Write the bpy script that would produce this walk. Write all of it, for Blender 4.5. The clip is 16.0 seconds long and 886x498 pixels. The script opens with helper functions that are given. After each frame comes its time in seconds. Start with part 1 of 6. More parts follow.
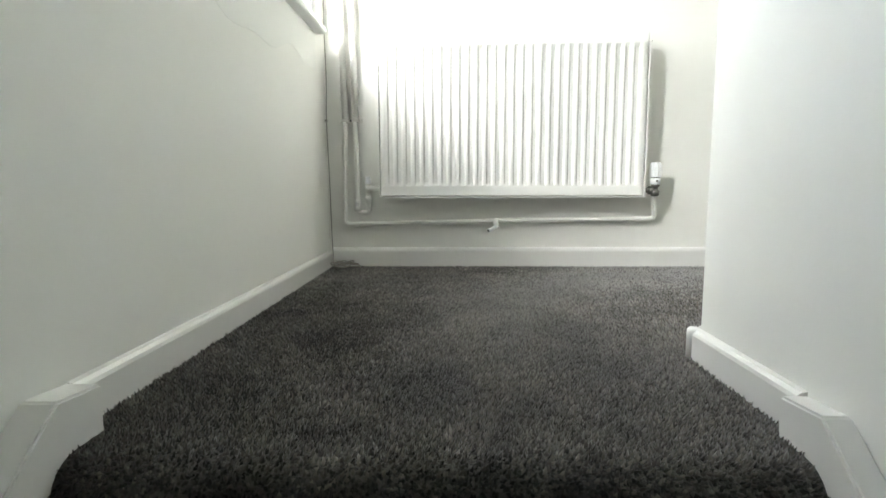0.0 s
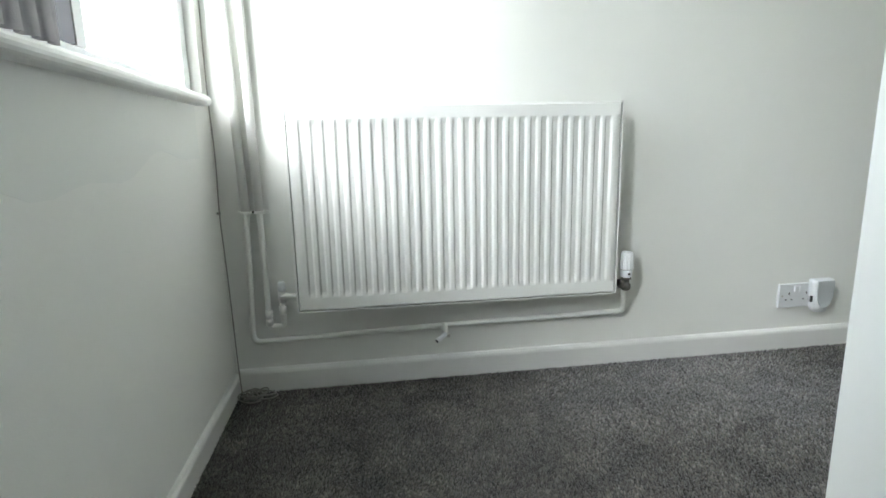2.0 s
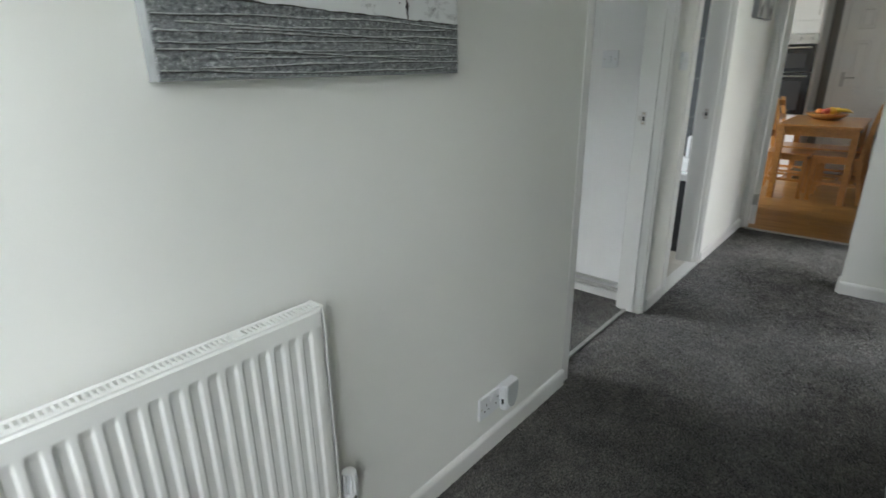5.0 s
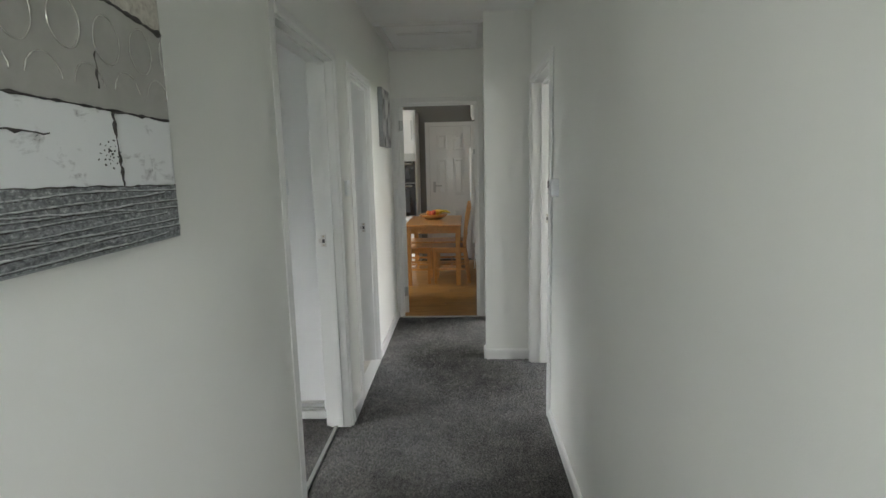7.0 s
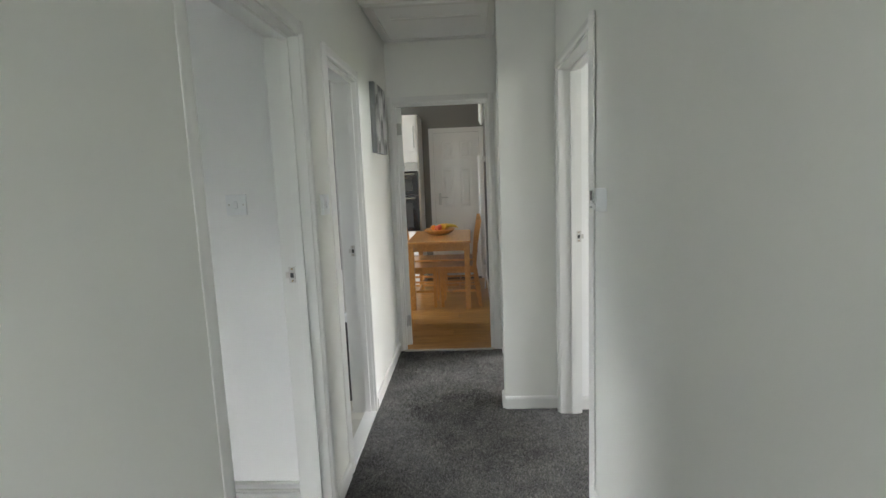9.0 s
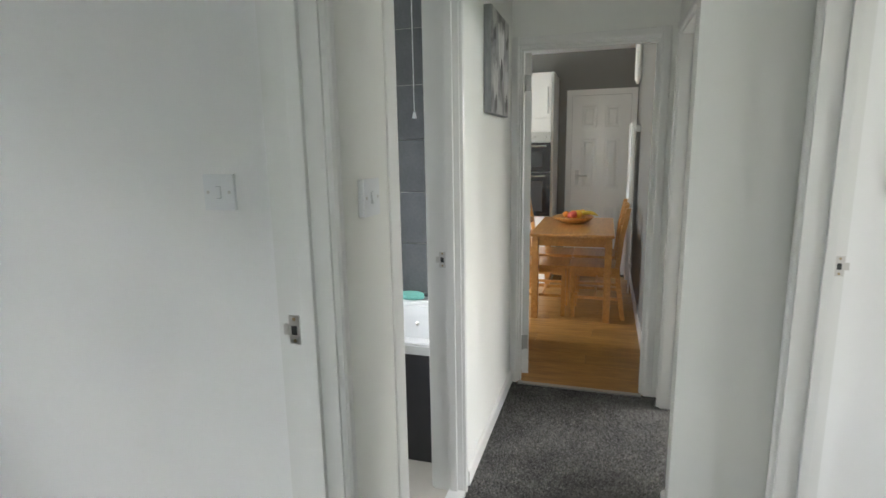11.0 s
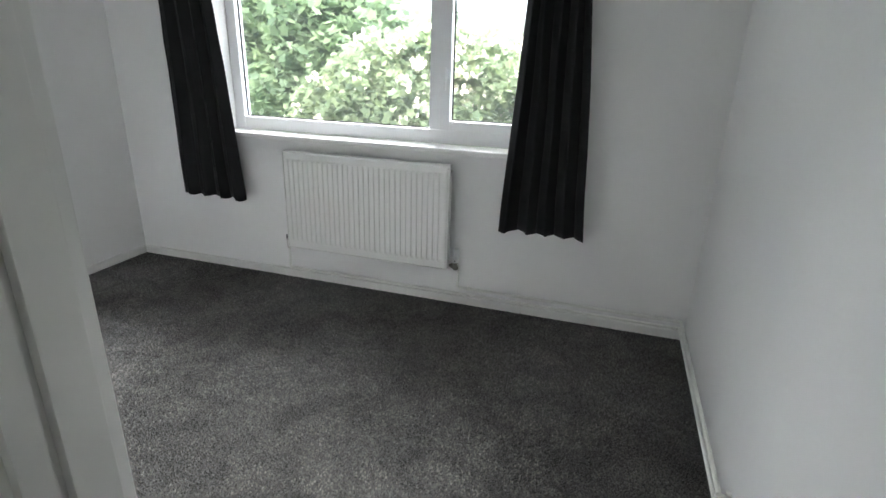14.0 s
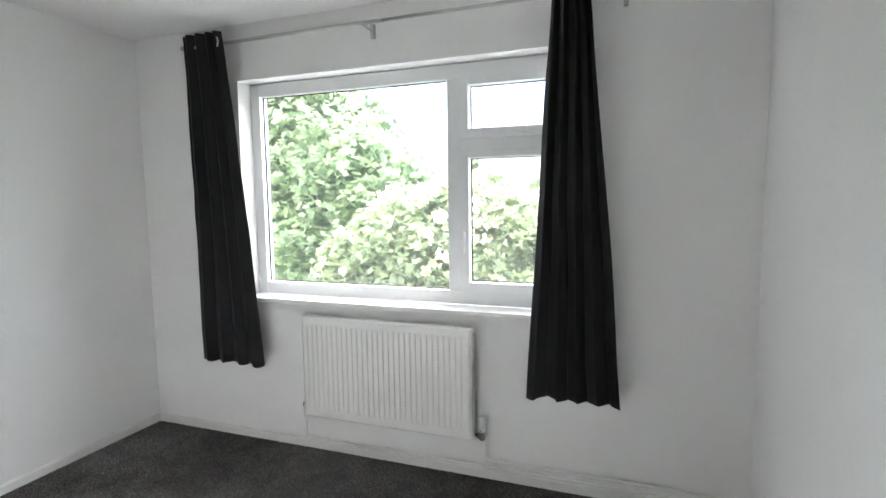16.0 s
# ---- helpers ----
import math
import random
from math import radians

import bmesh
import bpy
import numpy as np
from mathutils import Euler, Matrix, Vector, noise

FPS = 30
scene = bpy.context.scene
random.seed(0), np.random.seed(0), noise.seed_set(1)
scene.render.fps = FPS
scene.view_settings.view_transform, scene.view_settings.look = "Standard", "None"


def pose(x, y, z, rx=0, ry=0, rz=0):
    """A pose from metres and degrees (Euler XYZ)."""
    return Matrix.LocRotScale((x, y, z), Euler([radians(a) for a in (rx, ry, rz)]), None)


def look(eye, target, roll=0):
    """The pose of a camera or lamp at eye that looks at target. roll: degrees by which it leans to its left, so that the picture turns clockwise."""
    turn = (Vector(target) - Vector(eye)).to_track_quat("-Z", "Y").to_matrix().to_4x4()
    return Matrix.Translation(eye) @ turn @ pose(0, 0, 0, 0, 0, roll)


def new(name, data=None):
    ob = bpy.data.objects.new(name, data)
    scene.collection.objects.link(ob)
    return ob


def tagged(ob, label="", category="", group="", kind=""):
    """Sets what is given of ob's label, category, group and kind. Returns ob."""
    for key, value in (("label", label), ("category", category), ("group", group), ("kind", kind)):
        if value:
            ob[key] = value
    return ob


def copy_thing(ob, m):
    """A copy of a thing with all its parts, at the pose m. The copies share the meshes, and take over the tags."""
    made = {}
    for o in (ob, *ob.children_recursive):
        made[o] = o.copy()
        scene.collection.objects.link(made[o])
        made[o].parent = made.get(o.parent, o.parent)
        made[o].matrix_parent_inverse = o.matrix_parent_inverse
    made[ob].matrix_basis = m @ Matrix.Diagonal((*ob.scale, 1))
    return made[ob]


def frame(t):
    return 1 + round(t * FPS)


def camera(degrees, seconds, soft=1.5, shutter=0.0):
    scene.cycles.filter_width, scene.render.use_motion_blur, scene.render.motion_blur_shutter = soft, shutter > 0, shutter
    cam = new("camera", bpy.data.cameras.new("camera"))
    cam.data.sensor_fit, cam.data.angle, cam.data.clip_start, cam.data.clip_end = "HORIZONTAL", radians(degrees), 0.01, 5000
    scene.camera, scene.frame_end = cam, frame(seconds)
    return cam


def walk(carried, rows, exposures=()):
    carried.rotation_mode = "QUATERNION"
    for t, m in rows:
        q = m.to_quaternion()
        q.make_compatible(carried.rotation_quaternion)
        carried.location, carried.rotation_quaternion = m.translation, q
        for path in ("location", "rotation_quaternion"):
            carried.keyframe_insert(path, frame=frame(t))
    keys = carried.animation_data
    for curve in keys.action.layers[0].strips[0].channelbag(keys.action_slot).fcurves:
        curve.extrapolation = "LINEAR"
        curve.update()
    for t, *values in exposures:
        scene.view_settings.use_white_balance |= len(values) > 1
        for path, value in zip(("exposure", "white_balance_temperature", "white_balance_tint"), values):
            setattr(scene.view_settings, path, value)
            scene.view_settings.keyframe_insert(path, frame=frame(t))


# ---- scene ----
cam = camera(79.9, 16.0, shutter=0.12)
PATH = [
    (0, (0.033, 0.132, 0.305), (-0.021, 2.117, 0.072), -0.2),
    (0.5, (0.011, 0.223, 0.416), (0.099, 2.2, 0.126), -0.2),
    (1, (0.04, 0.364, 0.525), (0.165, 2.336, 0.214), -0.6),
    (1.5, (0.02, 0.463, 0.634), (0.153, 2.429, 0.294), -0.6),
    (2, (-0.049, 0.584, 0.736), (0.234, 2.527, 0.35), -1.2),
    (2.5, (0.0, 0.707, 0.763), (0.336, 2.634, 0.347), -1.2),
    (3, (0.019, 0.84, 0.896), (0.419, 2.736, 0.402), -0.9),
    (3.5, (0.036, 0.934, 1.013), (0.757, 2.739, 0.545), -3.2),
    (4, (0.07, 1.082, 1.122), (0.999, 2.769, 0.581), -1.9),
    (4.5, (0.129, 1.17, 1.265), (1.239, 2.72, 0.66), 0.2),
    (5, (0.139, 1.266, 1.319), (1.563, 2.506, 0.66), -0.7),
    (5.2, (0.123, 1.315, 1.34), (1.725, 2.33, 0.704), -2.4),
    (7.3, (0.103, 1.563, 1.45), (2.079, 1.626, 1.145), -1.1),
    (7.5, (0.122, 1.58, 1.455), (2.098, 1.638, 1.152), -1.1),
    (8, (0.24, 1.585, 1.442), (2.219, 1.639, 1.152), -1.4),
    (8.2, (0.336, 1.571, 1.433), (2.315, 1.639, 1.151), -1.8),
    (10.3, (1.587, 1.558, 1.416), (3.527, 1.895, 1.068), -0.5),
    (10.5, (1.691, 1.585, 1.413), (3.613, 2.003, 1.05), -0.2),
    (11, (1.912, 1.66, 1.423), (3.791, 2.241, 1.057), -1.0),
    (11.5, (2.085, 1.689, 1.409), (3.711, 2.803, 1.07), -1.3),
    (12, (2.26, 1.723, 1.414), (3.399, 3.324, 1.042), 1.4),
    (12.5, (2.36, 1.868, 1.414), (3.038, 3.706, 1.01), 1.9),
    (13, (2.438, 1.975, 1.413), (2.622, 3.918, 0.976), 0.7),
    (13.5, (2.48, 2.008, 1.391), (2.131, 3.901, 0.849), 2.1),
    (14, (2.488, 1.998, 1.339), (1.929, 3.792, 0.654), 1.7),
    (14.5, (2.483, 1.988, 1.287), (1.911, 3.72, 0.467), 2.4),
    (15, (2.496, 1.998, 1.299), (1.962, 3.708, 0.409), 2.1),
    (15.5, (2.494, 2.05, 1.369), (1.92, 3.893, 0.843), -0.0),
    (16, (2.476, 2.129, 1.463), (1.781, 3.994, 1.268), -0.8),
]
EXPOSURES = [(0, 3.7, 6700, 10), (0.5, 3.55, 6650, 10), (1, 3.35, 6500, 9), (2, 3.0, 6250, 8), (3, 2.7, 6150, 8), (4, 2.45, 6150, 8), (5, 2.15, 6300, 9), (7.3, 2.17, 6500, 10), (8.2, 2.35, 6500, 10),
             (10.3, 2.5, 6450, 10), (11, 2.55, 6450, 10), (12, 2.55, 6400, 11), (13.5, 2.4, 6300, 11), (14.5, 2.3, 6280, 10), (16, 2.72, 6400, 12)]
walk(cam, [(t, look(eye, target, roll)) for t, eye, target, roll in PATH], EXPOSURES)
SKY, LANDING_W, PANE_W, BEDROOM_W, KITCHEN_W, BACK_W, SIDE_W, BATH_W = 0.15, 58, 1.8, 340, 9.5, 28, 21, 1.4
CARPET_DARK, CARPET_LIGHT = (0.024, 0.0225, 0.020), (0.12, 0.113, 0.103)
PILE_STOPS = [(0.0, (0.024, 0.023, 0.021)), (1.0, (0.205, 0.187, 0.163)), (0.55, (0.080, 0.073, 0.064)), (0.85, (0.148, 0.135, 0.118))]

# ---- world, sun, window light ----
world = bpy.data.worlds.new("world")
scene.world = world
world.use_nodes = True
wt = world.node_tree
sky = wt.nodes.new("ShaderNodeTexSky")
sky.sky_type, sky.sun_disc = "NISHITA", False
sky.sun_elevation, sky.sun_rotation = radians(42), radians(167)
sky.air_density, sky.dust_density, sky.ozone_density = 1.0, 4.0, 1.0
wt.nodes["Background"].inputs["Strength"].default_value = SKY
wt.links.new(sky.outputs["Color"], wt.nodes["Background"].inputs["Color"])

sun = new("sun", bpy.data.lights.new("sun", "SUN"))
sun.data.energy, sun.data.angle, sun.data.color = 4.5, radians(40), (1.0, 0.97, 0.92)
sun.matrix_world = look((3, -7, 12), (0, 6, 0))


def window_lamp(name, eye, target, w, h, watts, colour):
    """An area lamp added in place of sky light, at a window's opening or outside it."""
    data = bpy.data.lights.new(name, "AREA")
    data.shape, data.size, data.size_y, data.energy, data.color = "RECTANGLE", w, h, watts, colour
    ob = new(name, data)
    ob.matrix_world = look(eye, target)
    return ob


# added lamps in place of the sky, several hung well outside their windows
window_lamp("landing_window_light", (-3.0, -1.7, 3.45), (0.2, 1.8, 0.60), 2.0, 1.7, LANDING_W, (0.985, 0.995, 0.99))
window_lamp("landing_pane_light", (-0.64, 1.83, 1.50), (0.4, 1.85, 1.0), 0.50, 1.10, PANE_W, (0.985, 1.0, 0.985))
window_lamp("bedroom_window_light", (1.30, 9.00, 4.35), (1.25, 3.6, 1.5), 6.0, 2.1, BEDROOM_W, (0.97, 0.98, 0.99))
window_lamp("kitchen_window_light", (6.2, 4.62, 1.55), (6.2, 2.0, 1.4), 1.5, 1.0, KITCHEN_W, (0.97, 0.99, 1.0))
window_lamp("back_room_window_light", (2.4, -3.0, 2.15), (3.2, 1.2, 0.5), 1.7, 1.2, BACK_W, (0.94, 0.97, 1.0))
window_lamp("side_room_window_light", (5.25, -2.9, 2.25), (4.3, 1.5, 0.7), 1.7, 1.2, SIDE_W, (0.80, 0.90, 1.0))
# fill lamp added at an unseen opening to brighten the bathroom
window_lamp("bathroom_window_light", (3.9, 4.02, 1.6), (3.9, 2.0, 1.4), 0.6, 0.8, BATH_W, (0.94, 0.97, 1.0))


# ---- materials ----
def node(nt, kind, **inputs):
    n = nt.nodes.new(kind)
    for key, value in inputs.items():
        n.inputs[key.replace("_", " ")].default_value = value
    return n


def material(name, colour, rough=0.5, metal=0.0, vary=0.06, grain=0.0, grain_size=400.0, bump=0.0, bump_size=300.0,
             patch_size=1.5, coat=0.0, spec=0.5, sheen=0.0, vary_object=0.0):
    """Principled paint or plastic: colour that drifts at a large and a fine scale, with a fine relief."""
    m = bpy.data.materials.new(name)
    m.use_nodes = True
    nt = m.node_tree
    p = nt.nodes["Principled BSDF"]
    p.inputs["Roughness"].default_value, p.inputs["Metallic"].default_value = rough, metal
    p.inputs["Specular IOR Level"].default_value, p.inputs["Coat Weight"].default_value = spec, coat
    p.inputs["Sheen Weight"].default_value = sheen
    co = nt.nodes.new("ShaderNodeTexCoord")
    big = node(nt, "ShaderNodeTexNoise", Scale=patch_size, Detail=3.0)
    fine = node(nt, "ShaderNodeTexNoise", Scale=grain_size, Detail=2.0)
    for n in (big, fine):
        nt.links.new(co.outputs["Object"], n.inputs["Vector"])
    ramp = node(nt, "ShaderNodeMapRange", From_Min=0.25, From_Max=0.75, To_Min=1 - vary, To_Max=1 + vary)
    nt.links.new(big.outputs["Fac"], ramp.inputs["Value"])
    ramp2 = node(nt, "ShaderNodeMapRange", From_Min=0.25, From_Max=0.75, To_Min=1 - grain, To_Max=1 + grain)
    nt.links.new(fine.outputs["Fac"], ramp2.inputs["Value"])
    mul = nt.nodes.new("ShaderNodeMath")
    mul.operation = "MULTIPLY"
    nt.links.new(ramp.outputs[0], mul.inputs[0])
    nt.links.new(ramp2.outputs[0], mul.inputs[1])
    last = mul.outputs[0]
    if vary_object:
        info = nt.nodes.new("ShaderNodeObjectInfo")
        ramp3 = node(nt, "ShaderNodeMapRange", To_Min=1 - vary_object, To_Max=1 + vary_object)
        nt.links.new(info.outputs["Random"], ramp3.inputs["Value"])
        mul2 = nt.nodes.new("ShaderNodeMath")
        mul2.operation = "MULTIPLY"
        nt.links.new(last, mul2.inputs[0])
        nt.links.new(ramp3.outputs[0], mul2.inputs[1])
        last = mul2.outputs[0]
    tint = nt.nodes.new("ShaderNodeVectorMath")
    tint.operation = "SCALE"
    tint.inputs[0].default_value = colour
    nt.links.new(last, tint.inputs["Scale"])
    nt.links.new(tint.outputs[0], p.inputs["Base Color"])
    if bump:
        rel = node(nt, "ShaderNodeTexNoise", Scale=bump_size, Detail=3.0)
        nt.links.new(co.outputs["Object"], rel.inputs["Vector"])
        b = node(nt, "ShaderNodeBump", Strength=bump, Distance=0.002)
        nt.links.new(rel.outputs["Fac"], b.inputs["Height"])
        nt.links.new(b.outputs[0], p.inputs["Normal"])
    return m


def carpet_material(name, dark, light):
    """Twist-pile carpet: speckled tufts with broad brushed patches."""
    m = bpy.data.materials.new(name)
    m.use_nodes = True
    nt = m.node_tree
    p = nt.nodes["Principled BSDF"]
    p.inputs["Roughness"].default_value = 1.0
    p.inputs["Specular IOR Level"].default_value = 0.1
    p.inputs["Sheen Weight"].default_value, p.inputs["Sheen Roughness"].default_value = 0.25, 0.6
    co = nt.nodes.new("ShaderNodeTexCoord")
    tuft = node(nt, "ShaderNodeTexVoronoi", Scale=210.0, Randomness=1.0)
    fibre = node(nt, "ShaderNodeTexNoise", Scale=420.0, Detail=3.0, Roughness=0.7)
    brushed = node(nt, "ShaderNodeTexNoise", Scale=3.2, Detail=5.0, Roughness=0.62, Distortion=0.6)
    for n in (tuft, fibre, brushed):
        nt.links.new(co.outputs["Object"], n.inputs["Vector"])
    sep = nt.nodes.new("ShaderNodeSeparateColor")
    nt.links.new(tuft.outputs["Color"], sep.inputs[0])
    mix = nt.nodes.new("ShaderNodeMix")
    mix.data_type = "FLOAT"
    mix.inputs[0].default_value = 0.55
    nt.links.new(sep.outputs[0], mix.inputs[2])
    nt.links.new(fibre.outputs["Fac"], mix.inputs[3])
    ramp = nt.nodes.new("ShaderNodeValToRGB")
    ramp.color_ramp.elements[0].position, ramp.color_ramp.elements[0].color = 0.25, (*dark, 1)
    ramp.color_ramp.elements[1].position, ramp.color_ramp.elements[1].color = 0.75, (*light, 1)
    nt.links.new(mix.outputs[0], ramp.inputs[0])
    br = node(nt, "ShaderNodeMapRange", From_Min=0.32, From_Max=0.68, To_Min=0.66, To_Max=1.36)
    nt.links.new(brushed.outputs["Fac"], br.inputs["Value"])
    sc = nt.nodes.new("ShaderNodeVectorMath")
    sc.operation = "SCALE"
    nt.links.new(ramp.outputs[0], sc.inputs[0])
    nt.links.new(br.outputs[0], sc.inputs["Scale"])
    nt.links.new(sc.outputs[0], p.inputs["Base Color"])
    b = node(nt, "ShaderNodeBump", Strength=0.9, Distance=0.006)
    nt.links.new(mix.outputs[0], b.inputs["Height"])
    nt.links.new(b.outputs[0], p.inputs["Normal"])
    return m


def pile_material(name, stops, sheen):
    """Yarn of the carpet's tufts, each its own shade, with broad brushed patches."""
    m = bpy.data.materials.new(name)
    m.use_nodes = True
    nt = m.node_tree
    p = nt.nodes["Principled BSDF"]
    p.inputs["Roughness"].default_value, p.inputs["Specular IOR Level"].default_value = 0.9, 0.2
    p.inputs["Sheen Weight"].default_value, p.inputs["Sheen Roughness"].default_value = sheen, 0.5
    geo, co = nt.nodes.new("ShaderNodeNewGeometry"), nt.nodes.new("ShaderNodeTexCoord")
    ramp = nt.nodes.new("ShaderNodeValToRGB")
    els = ramp.color_ramp.elements
    for k, (pos, c) in enumerate(stops):
        e = els[k] if k < 2 else els.new(pos)
        e.position, e.color = pos, (c[0], c[1], c[2], 1)
    nt.links.new(geo.outputs["Random Per Island"], ramp.inputs[0])
    n = node(nt, "ShaderNodeTexNoise", Scale=6.0, Detail=6.0, Roughness=0.70, Distortion=0.5)
    nt.links.new(co.outputs["Object"], n.inputs["Vector"])
    br = node(nt, "ShaderNodeMapRange", From_Min=0.39, From_Max=0.61, To_Min=0.38, To_Max=1.38)
    nt.links.new(n.outputs["Fac"], br.inputs["Value"])
    sc = nt.nodes.new("ShaderNodeVectorMath")
    sc.operation = "SCALE"
    nt.links.new(ramp.outputs[0], sc.inputs[0])
    nt.links.new(br.outputs[0], sc.inputs["Scale"])
    nt.links.new(sc.outputs[0], p.inputs["Base Color"])
    return m


def wood_material(name, dark, light, axis=0, rough=0.35, coat=0.3, vary_object=0.15, stretch=14.0):
    """Long grain along one axis."""
    m = bpy.data.materials.new(name)
    m.use_nodes = True
    nt = m.node_tree
    p = nt.nodes["Principled BSDF"]
    p.inputs["Roughness"].default_value, p.inputs["Coat Weight"].default_value = rough, coat
    p.inputs["Coat Roughness"].default_value = 0.2
    co, mp = nt.nodes.new("ShaderNodeTexCoord"), nt.nodes.new("ShaderNodeMapping")
    s = [stretch] * 3
    s[axis] = 1.2
    mp.inputs["Scale"].default_value = s
    info = nt.nodes.new("ShaderNodeObjectInfo")
    off = nt.nodes.new("ShaderNodeVectorMath")
    off.operation = "SCALE"
    off.inputs[0].default_value = (3.1, 5.7, 9.3)
    nt.links.new(info.outputs["Random"], off.inputs["Scale"])
    nt.links.new(off.outputs[0], mp.inputs["Location"])
    nt.links.new(co.outputs["Object"], mp.inputs["Vector"])
    n = node(nt, "ShaderNodeTexNoise", Scale=3.0, Detail=6.0, Roughness=0.65, Distortion=0.8)
    nt.links.new(mp.outputs[0], n.inputs["Vector"])
    ramp = nt.nodes.new("ShaderNodeValToRGB")
    ramp.color_ramp.elements[0].position, ramp.color_ramp.elements[0].color = 0.32, (*dark, 1)
    ramp.color_ramp.elements[1].position, ramp.color_ramp.elements[1].color = 0.68, (*light, 1)
    nt.links.new(n.outputs["Fac"], ramp.inputs[0])
    v = node(nt, "ShaderNodeMapRange", To_Min=1 - vary_object, To_Max=1 + vary_object)
    nt.links.new(info.outputs["Random"], v.inputs["Value"])
    sc = nt.nodes.new("ShaderNodeVectorMath")
    sc.operation = "SCALE"
    nt.links.new(ramp.outputs[0], sc.inputs[0])
    nt.links.new(v.outputs[0], sc.inputs["Scale"])
    nt.links.new(sc.outputs[0], p.inputs["Base Color"])
    b = node(nt, "ShaderNodeBump", Strength=0.15, Distance=0.001)
    nt.links.new(n.outputs["Fac"], b.inputs["Height"])
    nt.links.new(b.outputs[0], p.inputs["Normal"])
    return m


def glass_material(name, haze=0.0):
    """Clear glass; a faint translucent film paints in the haze of glare on the pane."""
    m = bpy.data.materials.new(name)
    m.use_nodes = True
    p = m.node_tree.nodes["Principled BSDF"]
    p.inputs["Base Color"].default_value = (0.97, 0.99, 0.98, 1)
    p.inputs["Roughness"].default_value, p.inputs["Transmission Weight"].default_value = 0.0, 1.0
    p.inputs["IOR"].default_value = 1.45
    # uneven pale film that stands in for glare and reflection
    if haze:
        nt = m.node_tree
        film, mx = nt.nodes.new("ShaderNodeBsdfTranslucent"), nt.nodes.new("ShaderNodeMixShader")
        film.inputs["Color"].default_value = (0.88, 0.93, 0.95, 1)
        streaks = node(nt, "ShaderNodeTexNoise", Scale=2.5, Detail=4.0, Roughness=0.6)
        amount = node(nt, "ShaderNodeMapRange", From_Min=0.3, From_Max=0.7, To_Min=haze * 0.6, To_Max=haze * 1.4)
        nt.links.new(streaks.outputs["Fac"], amount.inputs["Value"])
        nt.links.new(amount.outputs[0], mx.inputs[0])
        nt.links.new(p.outputs[0], mx.inputs[1])
        nt.links.new(film.outputs[0], mx.inputs[2])
        nt.links.new(mx.outputs[0], nt.nodes["Material Output"].inputs[0])
    return m


def leaf_material(name, colour):
    m = bpy.data.materials.new(name)
    m.use_nodes = True
    nt = m.node_tree
    p = nt.nodes["Principled BSDF"]
    p.inputs["Roughness"].default_value = 0.5
    geo = nt.nodes.new("ShaderNodeNewGeometry")
    ramp = nt.nodes.new("ShaderNodeValToRGB")
    ramp.color_ramp.elements[0].color = (colour[0] * 0.85, colour[1] * 0.9, colour[2] * 0.95, 1)
    ramp.color_ramp.elements[1].color = (colour[0] * 1.45, colour[1] * 1.4, colour[2] * 1.3, 1)
    nt.links.new(geo.outputs["Random Per Island"], ramp.inputs[0])
    nt.links.new(ramp.outputs[0], p.inputs["Base Color"])
    tr = nt.nodes.new("ShaderNodeBsdfTranslucent")
    nt.links.new(ramp.outputs[0], tr.inputs["Color"])
    mx = nt.nodes.new("ShaderNodeMixShader")
    mx.inputs[0].default_value = 0.72
    nt.links.new(p.outputs[0], mx.inputs[1])
    nt.links.new(tr.outputs[0], mx.inputs[2])
    nt.links.new(mx.outputs[0], nt.nodes["Material Output"].inputs[0])
    return m


HALL_PAINT = material("hall_wall_paint", (0.82, 0.82, 0.78), 0.75, vary=0.025, bump=0.12, bump_size=260, spec=0.25)
OLD_PAINT = material("older_wall_paint", (0.785, 0.792, 0.755), 0.7, vary=0.03, bump=0.1, bump_size=260, spec=0.25)
ROOM_PAINT = material("bedroom_wall_paint", (0.845, 0.84, 0.83), 0.75, vary=0.02, bump=0.12, bump_size=260, spec=0.25)
CEIL_PAINT = material("ceiling_paint", (0.84, 0.84, 0.83), 0.85, vary=0.02, bump=0.1, bump_size=200, spec=0.2)
GREY_PAINT = material("kitchen_wall_paint", (0.23, 0.225, 0.21), 0.7, vary=0.03, bump=0.12, bump_size=260, spec=0.25)
GLOSS = material("gloss_white_woodwork", (0.775, 0.77, 0.745), 0.28, vary=0.02, bump=0.05, bump_size=60, coat=0.15)
ENAMEL = material("white_enamel", (0.84, 0.84, 0.81), 0.30, vary=0.01, coat=0.2)
PIPE_PAINT = material("painted_pipe", (0.80, 0.80, 0.76), 0.38, vary=0.03, bump=0.1, bump_size=90)
PLASTIC = material("white_plastic", (0.78, 0.79, 0.80), 0.35, vary=0.01)
PLASTIC_GREY = material("pale_grey_plastic", (0.48, 0.50, 0.50), 0.45, vary=0.02)
DARK = material("dark_plastic_and_shade", (0.03, 0.03, 0.03), 0.4, vary=0.1)
BLACK_GLASS = material("black_glass", (0.012, 0.012, 0.013), 0.08, vary=0.05)
CHROME = material("brushed_chrome", (0.62, 0.60, 0.57), 0.28, 1.0, vary=0.08, grain=0.05)
TARNISH = material("tarnished_chrome", (0.20, 0.19, 0.175), 0.3, 1.0, vary=0.25, patch_size=60)
BRASS = material("worn_brass", (0.42, 0.33, 0.2), 0.4, 1.0, vary=0.2)
UPVC = material("white_upvc", (0.84, 0.85, 0.85), 0.3, vary=0.01)
RUBBER = material("black_gasket", (0.02, 0.02, 0.022), 0.6, vary=0.1)
CARPET = carpet_material("charcoal_twist_carpet", CARPET_DARK, CARPET_LIGHT)
